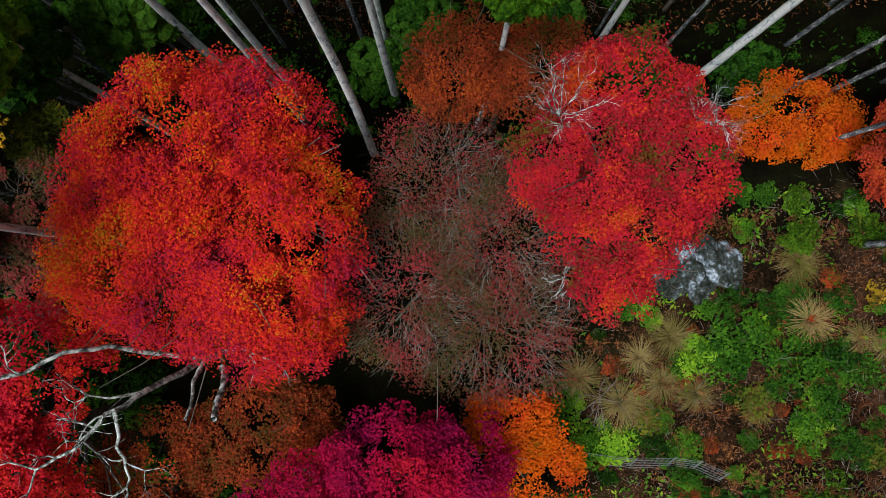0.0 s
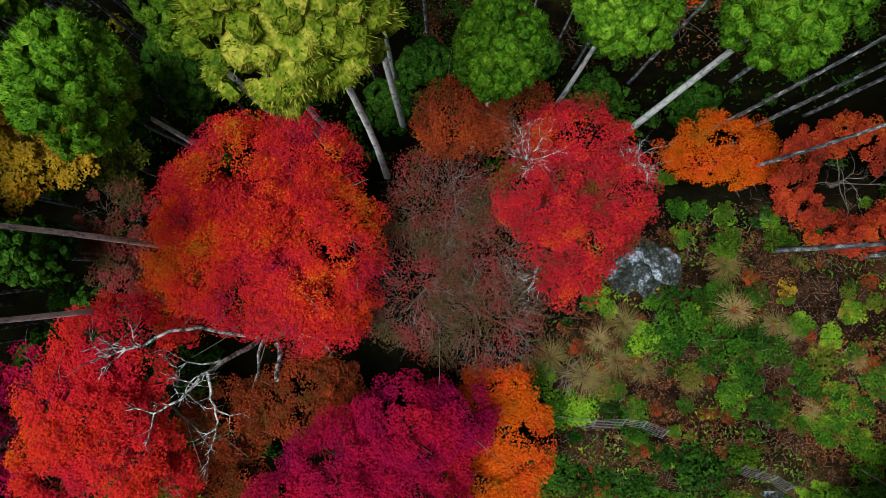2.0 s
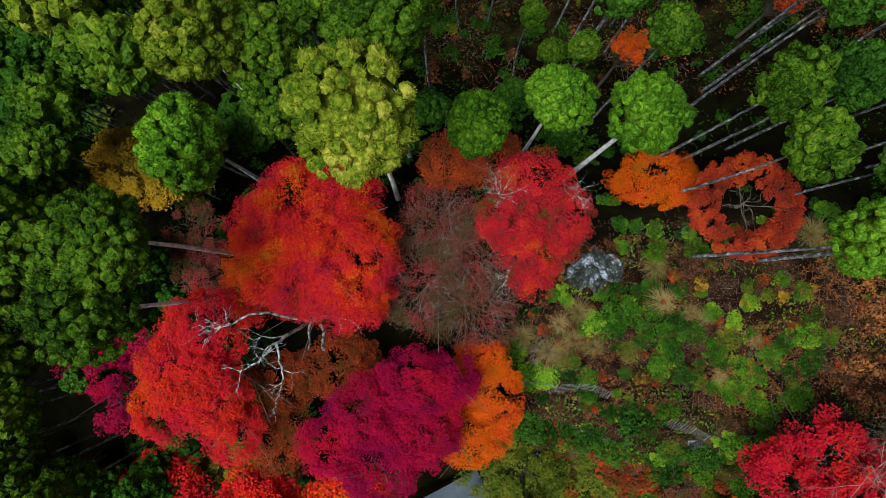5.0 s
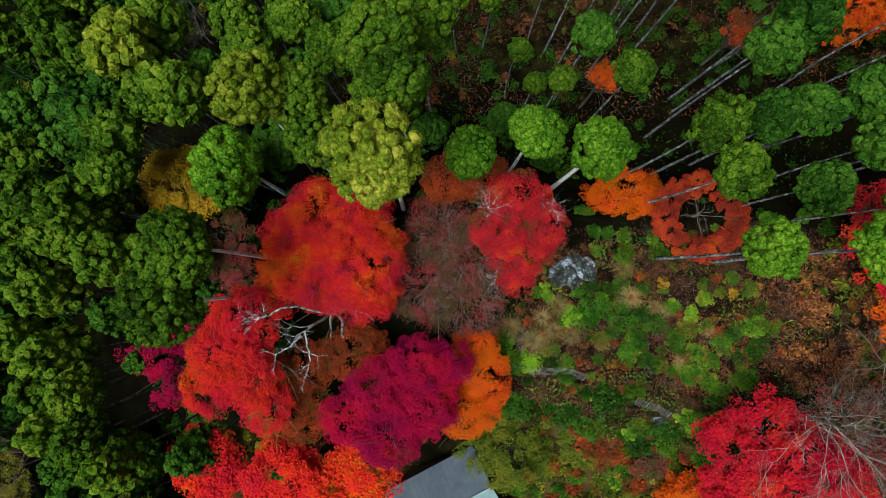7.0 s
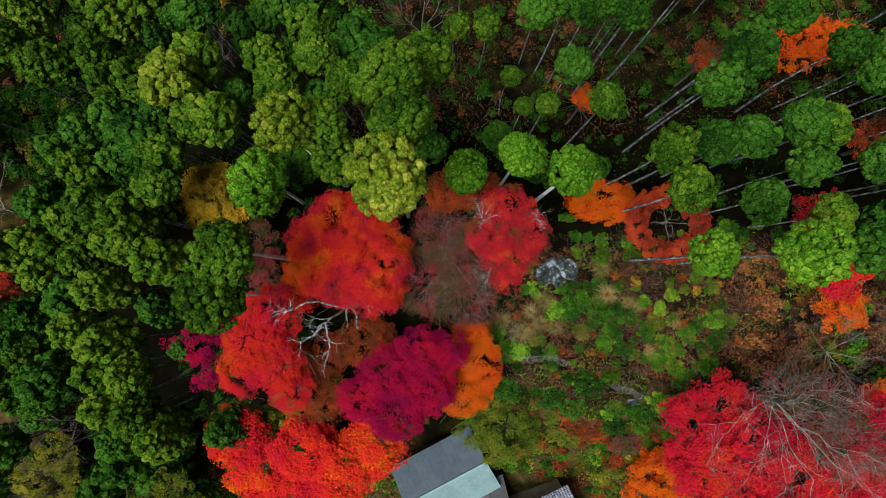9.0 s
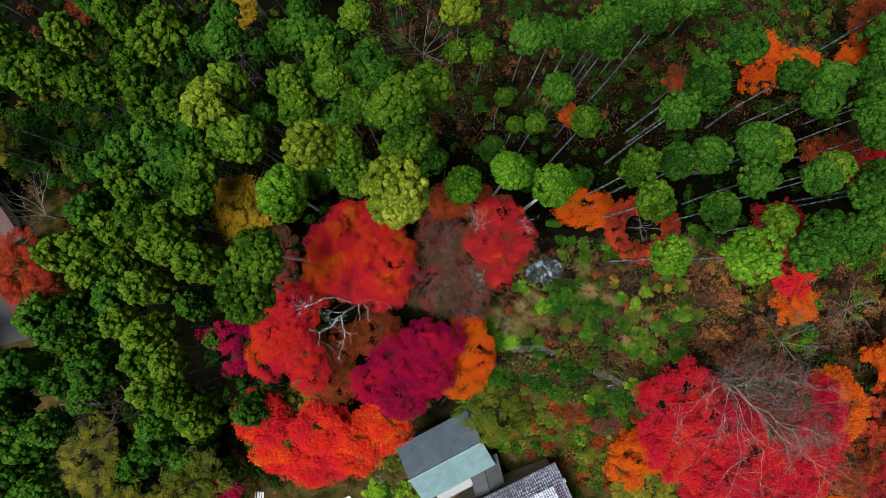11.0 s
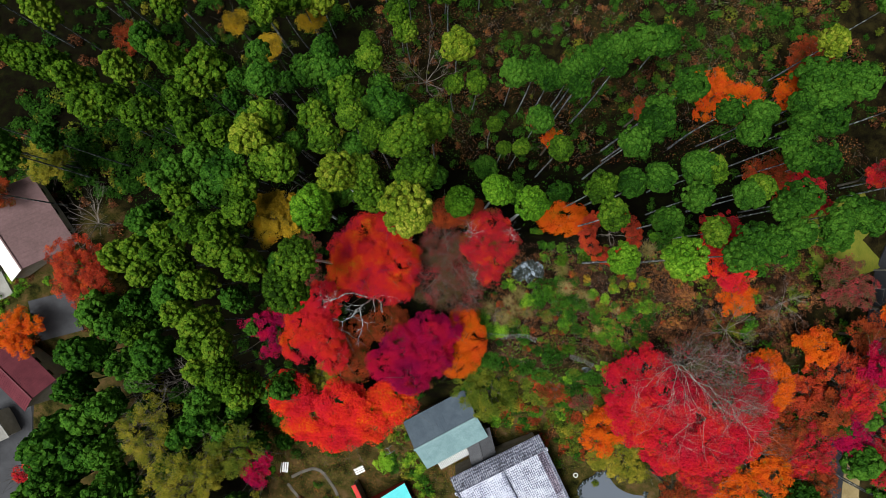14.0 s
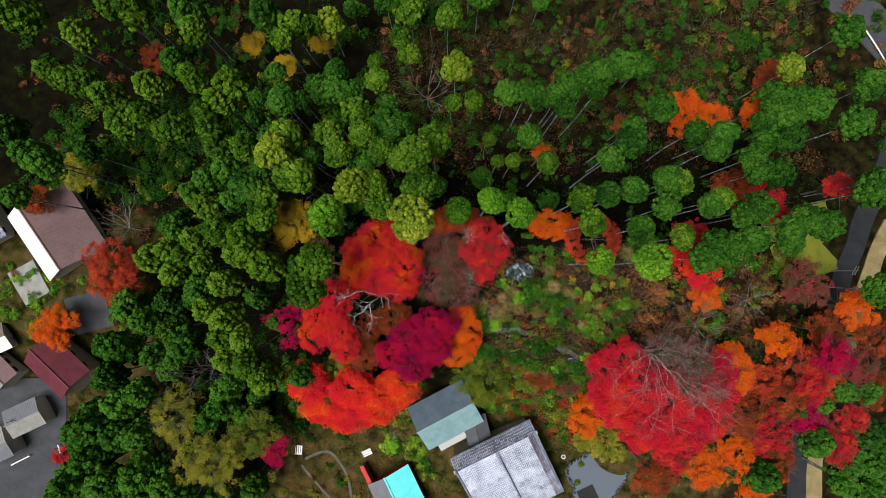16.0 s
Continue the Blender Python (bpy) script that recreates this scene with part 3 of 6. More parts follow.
def cedar_crown(name, mat, lumps, sub, tall, point, ragged, sprays, blade_len, blade_wid):
    """A cedar crown of about unit radius, its top at z = 0: rounded boughs packed over a dome or a blunt cone, with needle sprays on them."""
    i = np.arange(lumps) + 0.5
    z = 1 - i / lumps * 1.45
    ph = i * 2.39996 + rng.normal(size=lumps) * 0.25
    rr = (1 - point) * np.sqrt(np.clip(1 - z ** 2, 0, 1)) + point * np.clip((1 - z) * 0.72, 0, 1)
    d = np.stack([rr * np.cos(ph), rr * np.sin(ph), z], 1) + rng.normal(size=(lumps, 3)) * 0.35 / math.sqrt(lumps)
    wave, shift = rng.normal(size=(3, 3)) * 1.7, rng.uniform(0, 6, 3)
    broad = 1 + 0.09 * np.sin(d @ wave.T + shift).sum(1)
    size = 1.8 / math.sqrt(lumps) * rng.uniform(0.7, 1.2, lumps)
    c = d * (broad * (1 - size) * rng.uniform(0.88, 1.06, lumps))[:, None] * np.array([1, 1, tall])
    out = unit(d * np.array([1, 1, 1 / tall]) + np.array([0, 0, 0.25]))
    iv, fi = ICO[sub]
    vs, fs, base = [], [], 0
    for k in range(lumps):
        jag = rng.uniform(1 - ragged, 1 + ragged, len(iv))
        v = iv * jag[:, None] * size[k] * np.array([1, 1, 0.9 + 0.12 * tall])
        keep = fi[(iv[fi].mean(1) @ out[k]) > 0.05]
        vs.append(c[k] + v)
        fs.append(keep + base)
        base += len(iv)
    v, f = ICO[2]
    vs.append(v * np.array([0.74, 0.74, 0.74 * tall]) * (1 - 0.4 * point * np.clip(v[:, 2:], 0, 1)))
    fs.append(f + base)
    body, bf = np.concatenate(vs), np.concatenate(fs)
    used, back = np.unique(bf, return_inverse=True)
    body, bf = body[used], back.reshape(-1, 3)
    # each bough bristles with needle sprays that fan outwards and up
    k = np.repeat(np.arange(lumps), sprays)
    n = len(k)
    q = unit(any_dirs(n) + out[k] * 0.75 + np.array([0, 0, 0.2]))
    P = c[k] + q * (size[k] * rng.uniform(0.55, 0.9, n))[:, None]
    w = unit(q + out[k] * 0.55 + any_dirs(n) * 0.35)
    ln = blade_len * size[k] * rng.uniform(0.6, 1.25, n)
    v, f = leaf_cards(P - w * ln[:, None] * 0.2, unit(np.cross(w, any_dirs(len(P)))), w, ln, ln * blade_wid, three=True)
    return mesh_np(name, np.concatenate([v, body]) - np.array([0, 0, tall]), np.concatenate([f, bf + len(v)]), mat, False)


CEDAR_MATS = ("cedar", "cedar_bright", "cedar_dark", "cedar_fresh")
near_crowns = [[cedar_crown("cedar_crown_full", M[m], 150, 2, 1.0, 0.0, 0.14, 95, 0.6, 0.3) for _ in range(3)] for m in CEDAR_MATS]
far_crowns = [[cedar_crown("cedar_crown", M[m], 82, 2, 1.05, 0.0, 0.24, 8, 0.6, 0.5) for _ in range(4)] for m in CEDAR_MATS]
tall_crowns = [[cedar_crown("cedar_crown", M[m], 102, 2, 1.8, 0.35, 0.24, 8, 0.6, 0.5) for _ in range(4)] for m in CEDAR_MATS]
CEDAR_LABELS = ("tall cedar with a rounded mid-green crown and bare grey trunk", "tall cedar with a bright yellow-green tufted crown", "tall cedar with a dark green crown and bare trunk", "tall cedar with a neat round fresh green crown")


def cedar(x, y, top, r, tone, near, group):
    g = gz(x, y) - 0.2
    h = top - g
    tree = thing("cedar_tree", x, y, g, CEDAR_LABELS[tone], "tree", group)
    lean = rng.normal(size=2) * 0.25
    zs = np.linspace(0, h - r * 0.8, 7)
    pts = np.stack([lean[0] * np.sin(zs / h * 3), lean[1] * np.sin(zs / h * 2.5), zs], 1)
    r0 = 0.1 + 0.0045 * h + rng.uniform(0, 0.04) if near and x < 15 else 0.07 + 0.0032 * h + rng.uniform(0, 0.03)
    v, f = tubes([(pts, r0, r0 * 0.35)], 8)
    part("trunk", mesh_np("cedar_trunk", v, f, M["bark_pale" if near and x < 15 else "bark_cedar"], True), tree)
    crowns = (near_crowns if near else tall_crowns if x < -33 or (x < -24 and y < 6) else far_crowns)[tone]
    me = crowns[int(rng.integers(len(crowns)))]
    end = pts[-1]
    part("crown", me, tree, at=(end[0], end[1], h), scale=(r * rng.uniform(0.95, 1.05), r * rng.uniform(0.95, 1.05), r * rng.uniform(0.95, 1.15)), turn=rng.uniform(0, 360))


NEAR = {
    "hilltop": [
        (-4.2, 7.4, 27, 3.2, 1), (2.3, 10.2, 15.3, 2.35, 3), (7.4, 11.3, 16.2, 2.4, 3), (11.6, 9.1, 21.8, 2.15, 3),
        (-18.7, 9.8, 12.3, 3.6, 3), (-12.9, 12.4, 23.9, 2.8, 1), (-10.2, 12.9, 21, 2.6, 0), (-9.2, 10.3, 20, 2.3, 0),
        (-18.2, 1.9, 22.8, 2.8, 0), (-20, -1.8, 21.4, 2.9, 0), (-3.3, 12.5, 25.5, 2.8, 0), (-4.1, 16.9, 21.8, 2.9, 0),
        (22.7, 1.7, 23.3, 2.05, 3), (28.6, 1.3, 26.8, 2.5, 3),
    ],
}
STANDS = {
    "north_west": [
        (-81.2, 50.5, -1.2, 4.2, 0), (-70.9, 47, -5.4, 2.9, 0), (-75, 39.1, -4, 3.1, 0), (-72.1, 38.4, -5.4, 3.1, 0),
        (-69.9, 37.5, -6.4, 3.5, 0), (-66.4, 34.8, -7, 3.5, 0), (-61.7, 29.6, -4.6, 3.2, 0), (-59, 38.1, -9.8, 3.2, 0),
        (-57.6, 30.9, -4.8, 3.4, 0), (-53.3, 27.8, -5, 2.9, 0), (-51, 28.4, -4.8, 3.3, 0), (-61.6, 53, -4.9, 3.9, 0),
        (-49.2, 50.6, -2.7, 3.9, 0), (-46.9, 46.7, -2.7, 2.8, 0), (-51.9, 41.5, -5.3, 2.8, 0), (-80.9, 27.4, -0.3, 3.2, 2),
        (-76.4, 22.6, -0.2, 3.6, 2), (-73.3, 20.4, -0.2, 3, 2), (-65.9, 23.1, -1.7, 2.2, 2), (-77.8, 14.5, 0.6, 2.4, 2),
        (-64.7, 52.4, -5, 2.7, 0),
    ],
    "north_slope": [
        (-47.9, 38.1, -3.9, 3.2, 0), (-40.5, 36.2, -2.5, 4.1, 0), (-42.5, 32.9, -2.7, 3.1, 0), (-44.9, 30.9, -2.6, 3.3, 0),
        (-43.3, 27.1, -2.4, 2.8, 0), (-41.8, 24.6, -1.5, 3.2, 0), (-34.2, 22, 6.7, 2.5, 0), (-25.6, 23.2, 9.6, 2.9, 0),
        (-27.3, 20, 13.5, 3, 1), (-23.6, 16.3, 11.4, 3, 0), (-42.1, 17, 3.6, 2.8, 0), (-38.7, 18.7, 3.5, 2.8, 0),
        (-31.9, 15, 9.6, 3.1, 0), (-29.5, 12.8, 10, 2.8, 0), (-41.6, 12.2, 5, 2.9, 0), (-44.3, 14.7, 4.1, 2.5, 0),
        (-48.8, 9.3, 0.9, 3.5, 2), (-37.2, 7.4, 10.3, 3.4, 0), (-33.1, 6.3, 11, 3.2, 0), (-34.1, 50, -2.3, 3.4, 0),
        (-28.5, 48.6, -7.2, 3, 0), (-29.6, 43.9, -2.2, 2.2, 0), (-27.2, 29.6, 7.3, 2.8, 2),
    ],
    "ravine": [
        (-22.8, 51.2, -13.4, 3, 1), (-25.6, 49.9, -11.3, 2.2, 0), (-6.2, 51.4, -6.9, 3.2, 0), (1.5, 48.8, -4, 2.7, 0),
        (-8.1, 47.4, -10.8, 2.2, 0), (-6.5, 44.8, -13, 2.2, 0), (-13.2, 41.3, -8.5, 1.7, 0), (-11.6, 35.2, 1.2, 2.4, 0),
        (-15.1, 28.8, 4.1, 2.6, 0), (-19.2, 24, 7, 2.4, 0), (-13.3, 23.4, 10.1, 2.3, 0), (-9.1, 25.9, 6.2, 3.8, 2),
        (-10, 20.5, 10.7, 2.5, 0), (-6.1, 18.2, 17.3, 2.1, 0), (-1.1, 21, 14.9, 2.6, 0), (-16.9, 19.6, 10.7, 2.4, 0),
    ],
    "clearing_edge": [
        (2.9, 40.3, -8, 3.2, 1), (2.5, 33.2, -8, 1.8, 0), (6.1, 33.4, -8, 1.9, 0), (9, 24.7, -4, 1.4, 0),
        (10.1, 20.3, -2, 1.3, 0), (12.7, 20.1, 0, 1.5, 0), (15.7, 24.3, 3.3, 2.3, 0), (17.5, 18.1, 9.9, 2.1, 0),
        (12.7, 34.4, -5.1, 2.6, 2), (15.1, 32.6, 0.5, 2, 2), (17, 30.5, 4.6, 2.4, 2), (19.6, 30.8, 6.8, 2.1, 2),
        (21.8, 32, 7.7, 2.3, 2), (20.5, 27.8, 8.8, 1.8, 2), (24.3, 33.5, 7.6, 2.3, 2),
    ],
    "north_east": [
        (27.2, 34.1, 7.4, 2.3, 2), (33.3, 38.1, -1.4, 2.8, 2), (37.4, 38.5, -1.3, 2.5, 2), (25, 29.3, 11.4, 1.6, 0),
        (35.2, 26.8, 12.6, 2.3, 0), (29.5, 22.7, 16.2, 1.9, 2), (29.3, 20.6, 17, 2.5, 0), (25.6, 17.2, 17.7, 2.1, 0),
        (40.6, 22.3, 13.7, 1.9, 2), (44.9, 22.4, 13.6, 2.2, 2), (43.8, 19.7, 13.6, 2.1, 0), (49.3, 18.3, 13.6, 2.2, 0),
        (57.4, 30.1, 6.2, 2.8, 2), (54.9, 25.5, 6.5, 2.3, 0), (60.1, 26.5, 5, 3.1, 0), (61.6, 29.7, 5.7, 2.8, 2),
        (64.4, 29.2, 5.9, 2.8, 2), (59.7, 23.9, 5, 2.7, 0), (53.8, 22.1, 8.6, 2.3, 0),
    ],
    "far_east": [
        (70.5, 25.8, 7.5, 2.8, 2), (72.8, 31.9, 8.3, 3, 2), (59.4, 34.9, 7.5, 2.3, 1), (68.7, 40.9, 8.8, 2.7, 2),
        (29.3, 12.9, 16.9, 2.1, 0), (35.4, 14, 15.8, 2.5, 0), (37.1, 14.6, 15.6, 2.1, 0), (34.1, 9.8, 17.6, 2.1, 0),
        (30.9, 7, 15.8, 2.3, 0), (36.8, 5.6, 16.2, 2.1, 0), (40.9, 10.3, 17, 2.1, 0), (42.7, 11.6, 16.6, 1.9, 0),
    ],
    "east": [
        (42.4, 3.8, 16.9, 2.8, 0), (45, 3.8, 17.6, 2.5, 0), (40.5, 2.5, 16.8, 2.4, 0), (47, 5, 17.8, 2.3, 0),
        (48.9, 10, 16.1, 2.5, 0), (46.2, 8.6, 16.7, 2.1, 0), (56.1, 6.7, 12.5, 2.5, 0), (60.4, 8.7, 10, 2.7, 0),
        (63.8, 7.8, 9.1, 2.7, 0), (56.6, 4.7, 11.3, 2.2, 0), (50, 16.4, 13.9, 2.2, 0), (54.1, 15.8, 12.2, 2.5, 0),
        (71.2, 13.4, 9.8, 3, 0), (72.5, 15.3, 9.7, 2.7, 0), (72.1, -2.5, 9.5, 2.7, 2), (20.9, 11.4, 19.2, 2.1, 0),
        (24.9, 11.9, 18.5, 2.1, 0), (22.2, 7.8, 19.1, 2.1, 0),
    ],
    "west_a": [
        (-53.9, 2.6, -1.2, 3.2, 0), (-50.6, 4.4, -1.6, 2.8, 0), (-47.6, 3.2, -2, 3, 0), (-49.6, 0.1, -1.5, 2.8, 0),
        (-50.1, -4.5, 0, 2.9, 2), (-63, -7, -10.9, 4.1, 2), (-58.7, -9.3, -10.1, 3.3, 2), (-42.4, -2.7, 5.3, 3.1, 0),
        (-37.2, -1, 8.7, 3, 0), (-39.9, -5.9, 7.9, 2.6, 0), (-37, -8.1, 8, 3.3, 0), (-37.2, -10.8, 8.2, 2.8, 0),
        (-45.2, 6.9, 0.8, 3.2, 0), (-42.7, 1.7, 2.3, 2.7, 0), (-33.9, 3, 11, 2.7, 0), (-29.2, 1.4, 12.1, 3.2, 0),
        (-31.9, 4.3, 11.5, 2.7, 0), (-25.5, 16.2, 11.1, 2.2, 0), (-29.3, 9.5, 10.7, 2.5, 0),
    ],
    "west_b": [
        (-63.1, -14.4, -7.8, 4, 2), (-65.4, -13.5, -8.1, 3, 2), (-54, -15, -3.2, 3.1, 2), (-45.5, -11.8, 4.8, 3.4, 2),
        (-48.6, -9.8, 2.2, 2.5, 0), (-36, -14, 8.6, 3.1, 0), (-32.2, -14.8, 9.8, 2.7, 0), (-30.3, -17.1, 9.5, 3.1, 0),
        (-33.3, -10.6, 9.3, 2.5, 0), (-63.8, -19.4, -4.7, 3.2, 2), (-61.4, -24, -5, 3.9, 2), (-57.7, -21.9, -5.8, 3.1, 2),
        (-66.6, -29.6, -2.8, 5.6, 2), (-61.8, -30.4, -4.8, 3.7, 2),
    ],
    "south_west": [
        (-57.2, -38.4, -3.3, 4.5, 2), (-63.1, -38.1, -2.1, 3.6, 2), (-68.6, -38.2, -0.5, 4.2, 2), (-59.5, -40, -2.1, 3.4, 2),
        (-42.1, -25, -6, 4.2, 2), (-45.9, -28.1, -8, 3.2, 2), (-37.8, -27.3, -8, 3.2, 2), (-51.8, -39, -2.9, 3.1, 2),
    ],
    "south_east": [
        (69.9, -20.4, 2, 2.1, 2), (74.5, -20.5, 2, 2.4, 2), (66.2, -22.8, 2, 2, 2), (61.6, -23.8, 2, 1.8, 2),
        (64.5, -28.9, 4, 2.9, 2), (55.2, -34.8, 4, 3.2, 2), (76.5, -29, 0, 3, 2), (72.4, -33, 0, 3, 2),
        (76.9, -34, 0, 3, 2), (71.9, -37.3, -1, 3, 2), (75.9, -38.9, -1, 3, 2), (79, -37.4, -1, 3, 2),
        (78.3, -31, 0, 2.8, 2),
    ],
}
for stand, rows in NEAR.items():
    for x, y, top, r, tone in rows:
        cedar(x, y, top, r, tone, True, "cedars on the hilltop")
for stand, rows in STANDS.items():
    for x, y, top, r, tone in rows:
        if tone == 0 and x > 12 and top < 22 and rng.uniform() < (0.85 if x > 42 else 0.55):
            tone = 2
        elif tone == 0 and x < -30 and rng.uniform() < 0.2:
            tone = 2
        cedar(x, y, top, r, tone, math.hypot(x, y) < 15 and top > 8, "cedars of the plantation")

# shorter cedars that close the canopy of the west and north-west stands
placed = np.array([q[:3] for rows in (*NEAR.values(), *STANDS.values()) for q in rows])
for _ in range(2200):
    x, y = rng.uniform(-98, 24), rng.uniform(-50, 64)
    inside = (-56 < x < -24 and -32 < y < 12) or (-46 < x < -10 and 12 <= y < 40)
    outer = y > 52 and -20 < x < 24 and rng.uniform() < 0.25
    d = np.hypot(placed[:, 0] - x, placed[:, 1] - y)
    if not (inside or outer) or d.min() < 3.3 or d.min() > (16 if outer else 8) or (x < -46 and -4 < y < 24) or math.hypot(x + 27, y - 9.5) < 6.5:
        continue
    top = float(placed[d.argmin(), 2]) - rng.uniform(3, 6)
    placed = np.vstack([placed, (x, y, top)])
    cedar(round(x, 1), round(y, 1), top, rng.uniform(1.9, 2.6), 2, False, "cedars of the plantation")

# young conifers in the shade behind the maples
for x, y, top, r in [(-4.2, 14.5, -10, 2.2), (-16, 13, 3, 2.8), (-20.5, 10.5, 5, 2.8), (12.5, 14, -8, 2.0), (20.5, 14.5, -10, 2.0), (-1, 17, -8, 2.3), (8, 19, -11, 2.2)]:
    cedar(x, y, top, r, 2, False, "young conifers in the shade")

# ---- maples and other broadleaved trees ----
def lobed_crown(lobes, count, leaf, flat=0.6, clump_r=0.62, fill=0.6, per=110, three=True):
    """Leaves in layered sprays over several lobes (x, y, z, rx, ry, rz); z is each lobe's middle."""
    area = np.array([l[3] * l[4] for l in lobes])
    P, N = [], []
    for l, a in zip(lobes, area / area.sum()):
        k = max(3, int(count * a / per))
        d = any_dirs(k)
        d[:, 2] = np.abs(d[:, 2]) * 1.15 - 0.22
        d = unit(d)
        rad = rng.uniform(fill, 1.0, k) ** 0.5
        wav = 1 + 0.12 * np.sin(d[:, 0] * 5 + l[0]) * np.sin(d[:, 1] * 6 + l[1])
        c = np.array(l[:3]) + d * (rad * wav)[:, None] * np.array(l[3:6])
        spray = clump_r * rng.uniform(0.6, 1.3, k)
        ang, rr = rng.uniform(0, 2 * math.pi, (k, per)), np.sqrt(rng.uniform(0, 1, (k, per)))
        q = np.stack([rr * np.cos(ang), rr * np.sin(ang), rng.normal(size=(k, per)) * 0.14], -1)
        q[:, :, 2] -= 0.25 * (q[:, :, 0] ** 2 + q[:, :, 1] ** 2)
        P.append((c[:, None, :] + q * spray[:, None, None]).reshape(-1, 3))
        N.append(np.repeat(unit(d * 0.6 + np.array([0, 0, 0.8])), per, 0))
    P, N = np.concatenate(P), np.concatenate(N)
    nrm = unit(N + any_dirs(len(P)) * flat)
    w = unit(np.cross(nrm, any_dirs(len(P))))
    size = leaf * rng.uniform(0.7, 1.45, len(P))
    return leaf_cards(P, nrm, w, size, size * 0.85, three=three)


def maple(name, x, y, lobes, mat, count, leaf, label, twigs=0, bark="bark", clump_r=0.62, fill=0.6, category="tree", per=110, three=True, spokes=2):
    """A spreading tree. Lobes are given in world metres; trunk and limbs carry them."""
    g = gz(x, y) - 0.15
    tree = thing(name, x, y, g, label, category)
    loc = [(l[0] - x, l[1] - y, l[2] - g, l[3], l[4], l[5]) for l in lobes]
    low = min(l[2] - l[5] * 0.5 for l in loc)
    fork = max(0.8, low * 0.55)
    r0 = 0.12 + 0.03 * max(l[3] for l in loc)
    pts = [(0, 0, 0), (0.1, 0.05, fork * 0.5), (0.05, 0.1, fork)]
    v, f = tubes([(pts, r0 * 1.3, r0)], 8)
    part("trunk", mesh_np("trunk", v, f, M[bark], True), tree)
    strands = []
    for j, l in enumerate(loc):
        c = np.array(l[:3])
        for _ in range(spokes if spokes >= 1 else j % 3 == 0):
            to = c + any_dirs(1)[0] * np.array(l[3:6]) * 0.45 - np.array([0, 0, fork])
            n = np.linalg.norm(to)
            strands += grow((0.05, 0.1, fork), to / n, n, r0 * (0.6 if spokes >= 1 else 0.3), 2 if twigs > 300 else 1, 0.8, 3, 0.1, 0.1 if spokes >= 1 else 0.2)
    v, f = tubes(strands, 4)
    part("branch", mesh_np("branch", v, f, M[bark], True), tree)
    if twigs:
        st = []
        for l in loc:
            share = math.ceil(twigs * l[3] * l[4] / sum(q[3] * q[4] for q in loc))
            for _ in range(share):
                d = any_dirs(1)[0]
                d[2] = abs(d[2]) * 0.9 + 0.1
                d = unit(d)
                tip = np.array(l[:3]) + d * np.array(l[3:6]) * rng.uniform(0.55, 1.0)
                way = unit(d * np.array([1, 1, 0.7]) + any_dirs(1)[0] * 0.45)
                st += grow(tip - way * rng.uniform(0.5, 1.0), way, rng.uniform(0.7, 1.5), 0.013, 1, 0.7, 2, 0.1, 0.15)
        v, f = tubes(st, 3)
        part("twig_spray", mesh_np("twig_spray", v, f, M["twig"]), tree, "fine bare grey twigs")["kind"] = "stuff"
    if count:
        v, f = lobed_crown(loc, count, leaf, clump_r=clump_r, fill=fill, per=per, three=three)
        part("crown", mesh_np("crown", v, f, M[mat]), tree)
    return tree


maple("maple_tree", -9.0, 3.2, [(-10.4, 5.2, 4.5, 4.6, 4.0, 4.3), (-12.0, 0.8, 3.8, 4.8, 4.0, 4.0), (-6.9, 1.2, 4.2, 3.7, 5.0, 4.2), (-7.6, 6.6, 4.0, 2.9, 2.4, 3.2), (-14.4, 3.4, 2.6, 2.8, 3.0, 2.5), (-8.0, -2.0, 3.6, 3.6, 2.2, 3.0), (-9.8, 2.4, 4.4, 3.8, 3.8, 4.0), (-15.4, -1.0, 2.4, 2.4, 2.6, 2.4)],
      "maple_fire", 150000, 0.088, "broad maple in flaming red and orange leaf on the hilltop")
maple("maple_tree", 1.3, 1.5, [(0.0, 4.4, 0.7, 3.6, 3.8, 2.2), (2.8, 2.0, 0.5, 3.6, 4.2, 2.4), (-1.4, -0.6, 0.6, 4.0, 4.4, 2.4), (2.6, -2.8, 0.3, 4.2, 3.6, 2.2)],
      "maple_dull", 38000, 0.095, "half-bare maple with grey twigs and dull red leaves", twigs=1300, per=30, clump_r=0.6)
maple("maple_tree", 6.8, 3.5, [(6.9, 6.8, 6.5, 2.7, 2.5, 2.8), (5.7, 4.4, 6.3, 2.9, 2.7, 3.0), (9.0, 4.5, 6.2, 2.3, 2.3, 2.6), (7.2, 2.2, 6.0, 2.8, 2.2, 2.6), (7.0, -0.3, 5.0, 1.5, 1.5, 1.6)],
      "maple_red", 57800, 0.096, "dense scarlet maple with rounded lobes of leaf", clump_r=0.55, fill=0.75)
maple("maple_tree", 3.0, 9.4, [(1.0, 9.4, 3.0, 2.6, 2.2, 2.5), (4.2, 9.2, 3.0, 2.6, 2.0, 2.5)], "maple_brown", 23800, 0.104, "maple turning from green to rusty red")
maple("maple_tree", 20.5, 8.3, [(20.5, 8.5, -6.0, 4.2, 3.4, 3.0), (18.7, 7.2, -6.2, 2.6, 2.8, 2.4), (22.6, 7.6, -6.2, 2.4, 2.8, 2.4), (20.6, 5.6, -6.0, 3.2, 2.4, 2.4)], "maple_orange", 37400, 0.108, "rounded maple in glowing orange leaf")
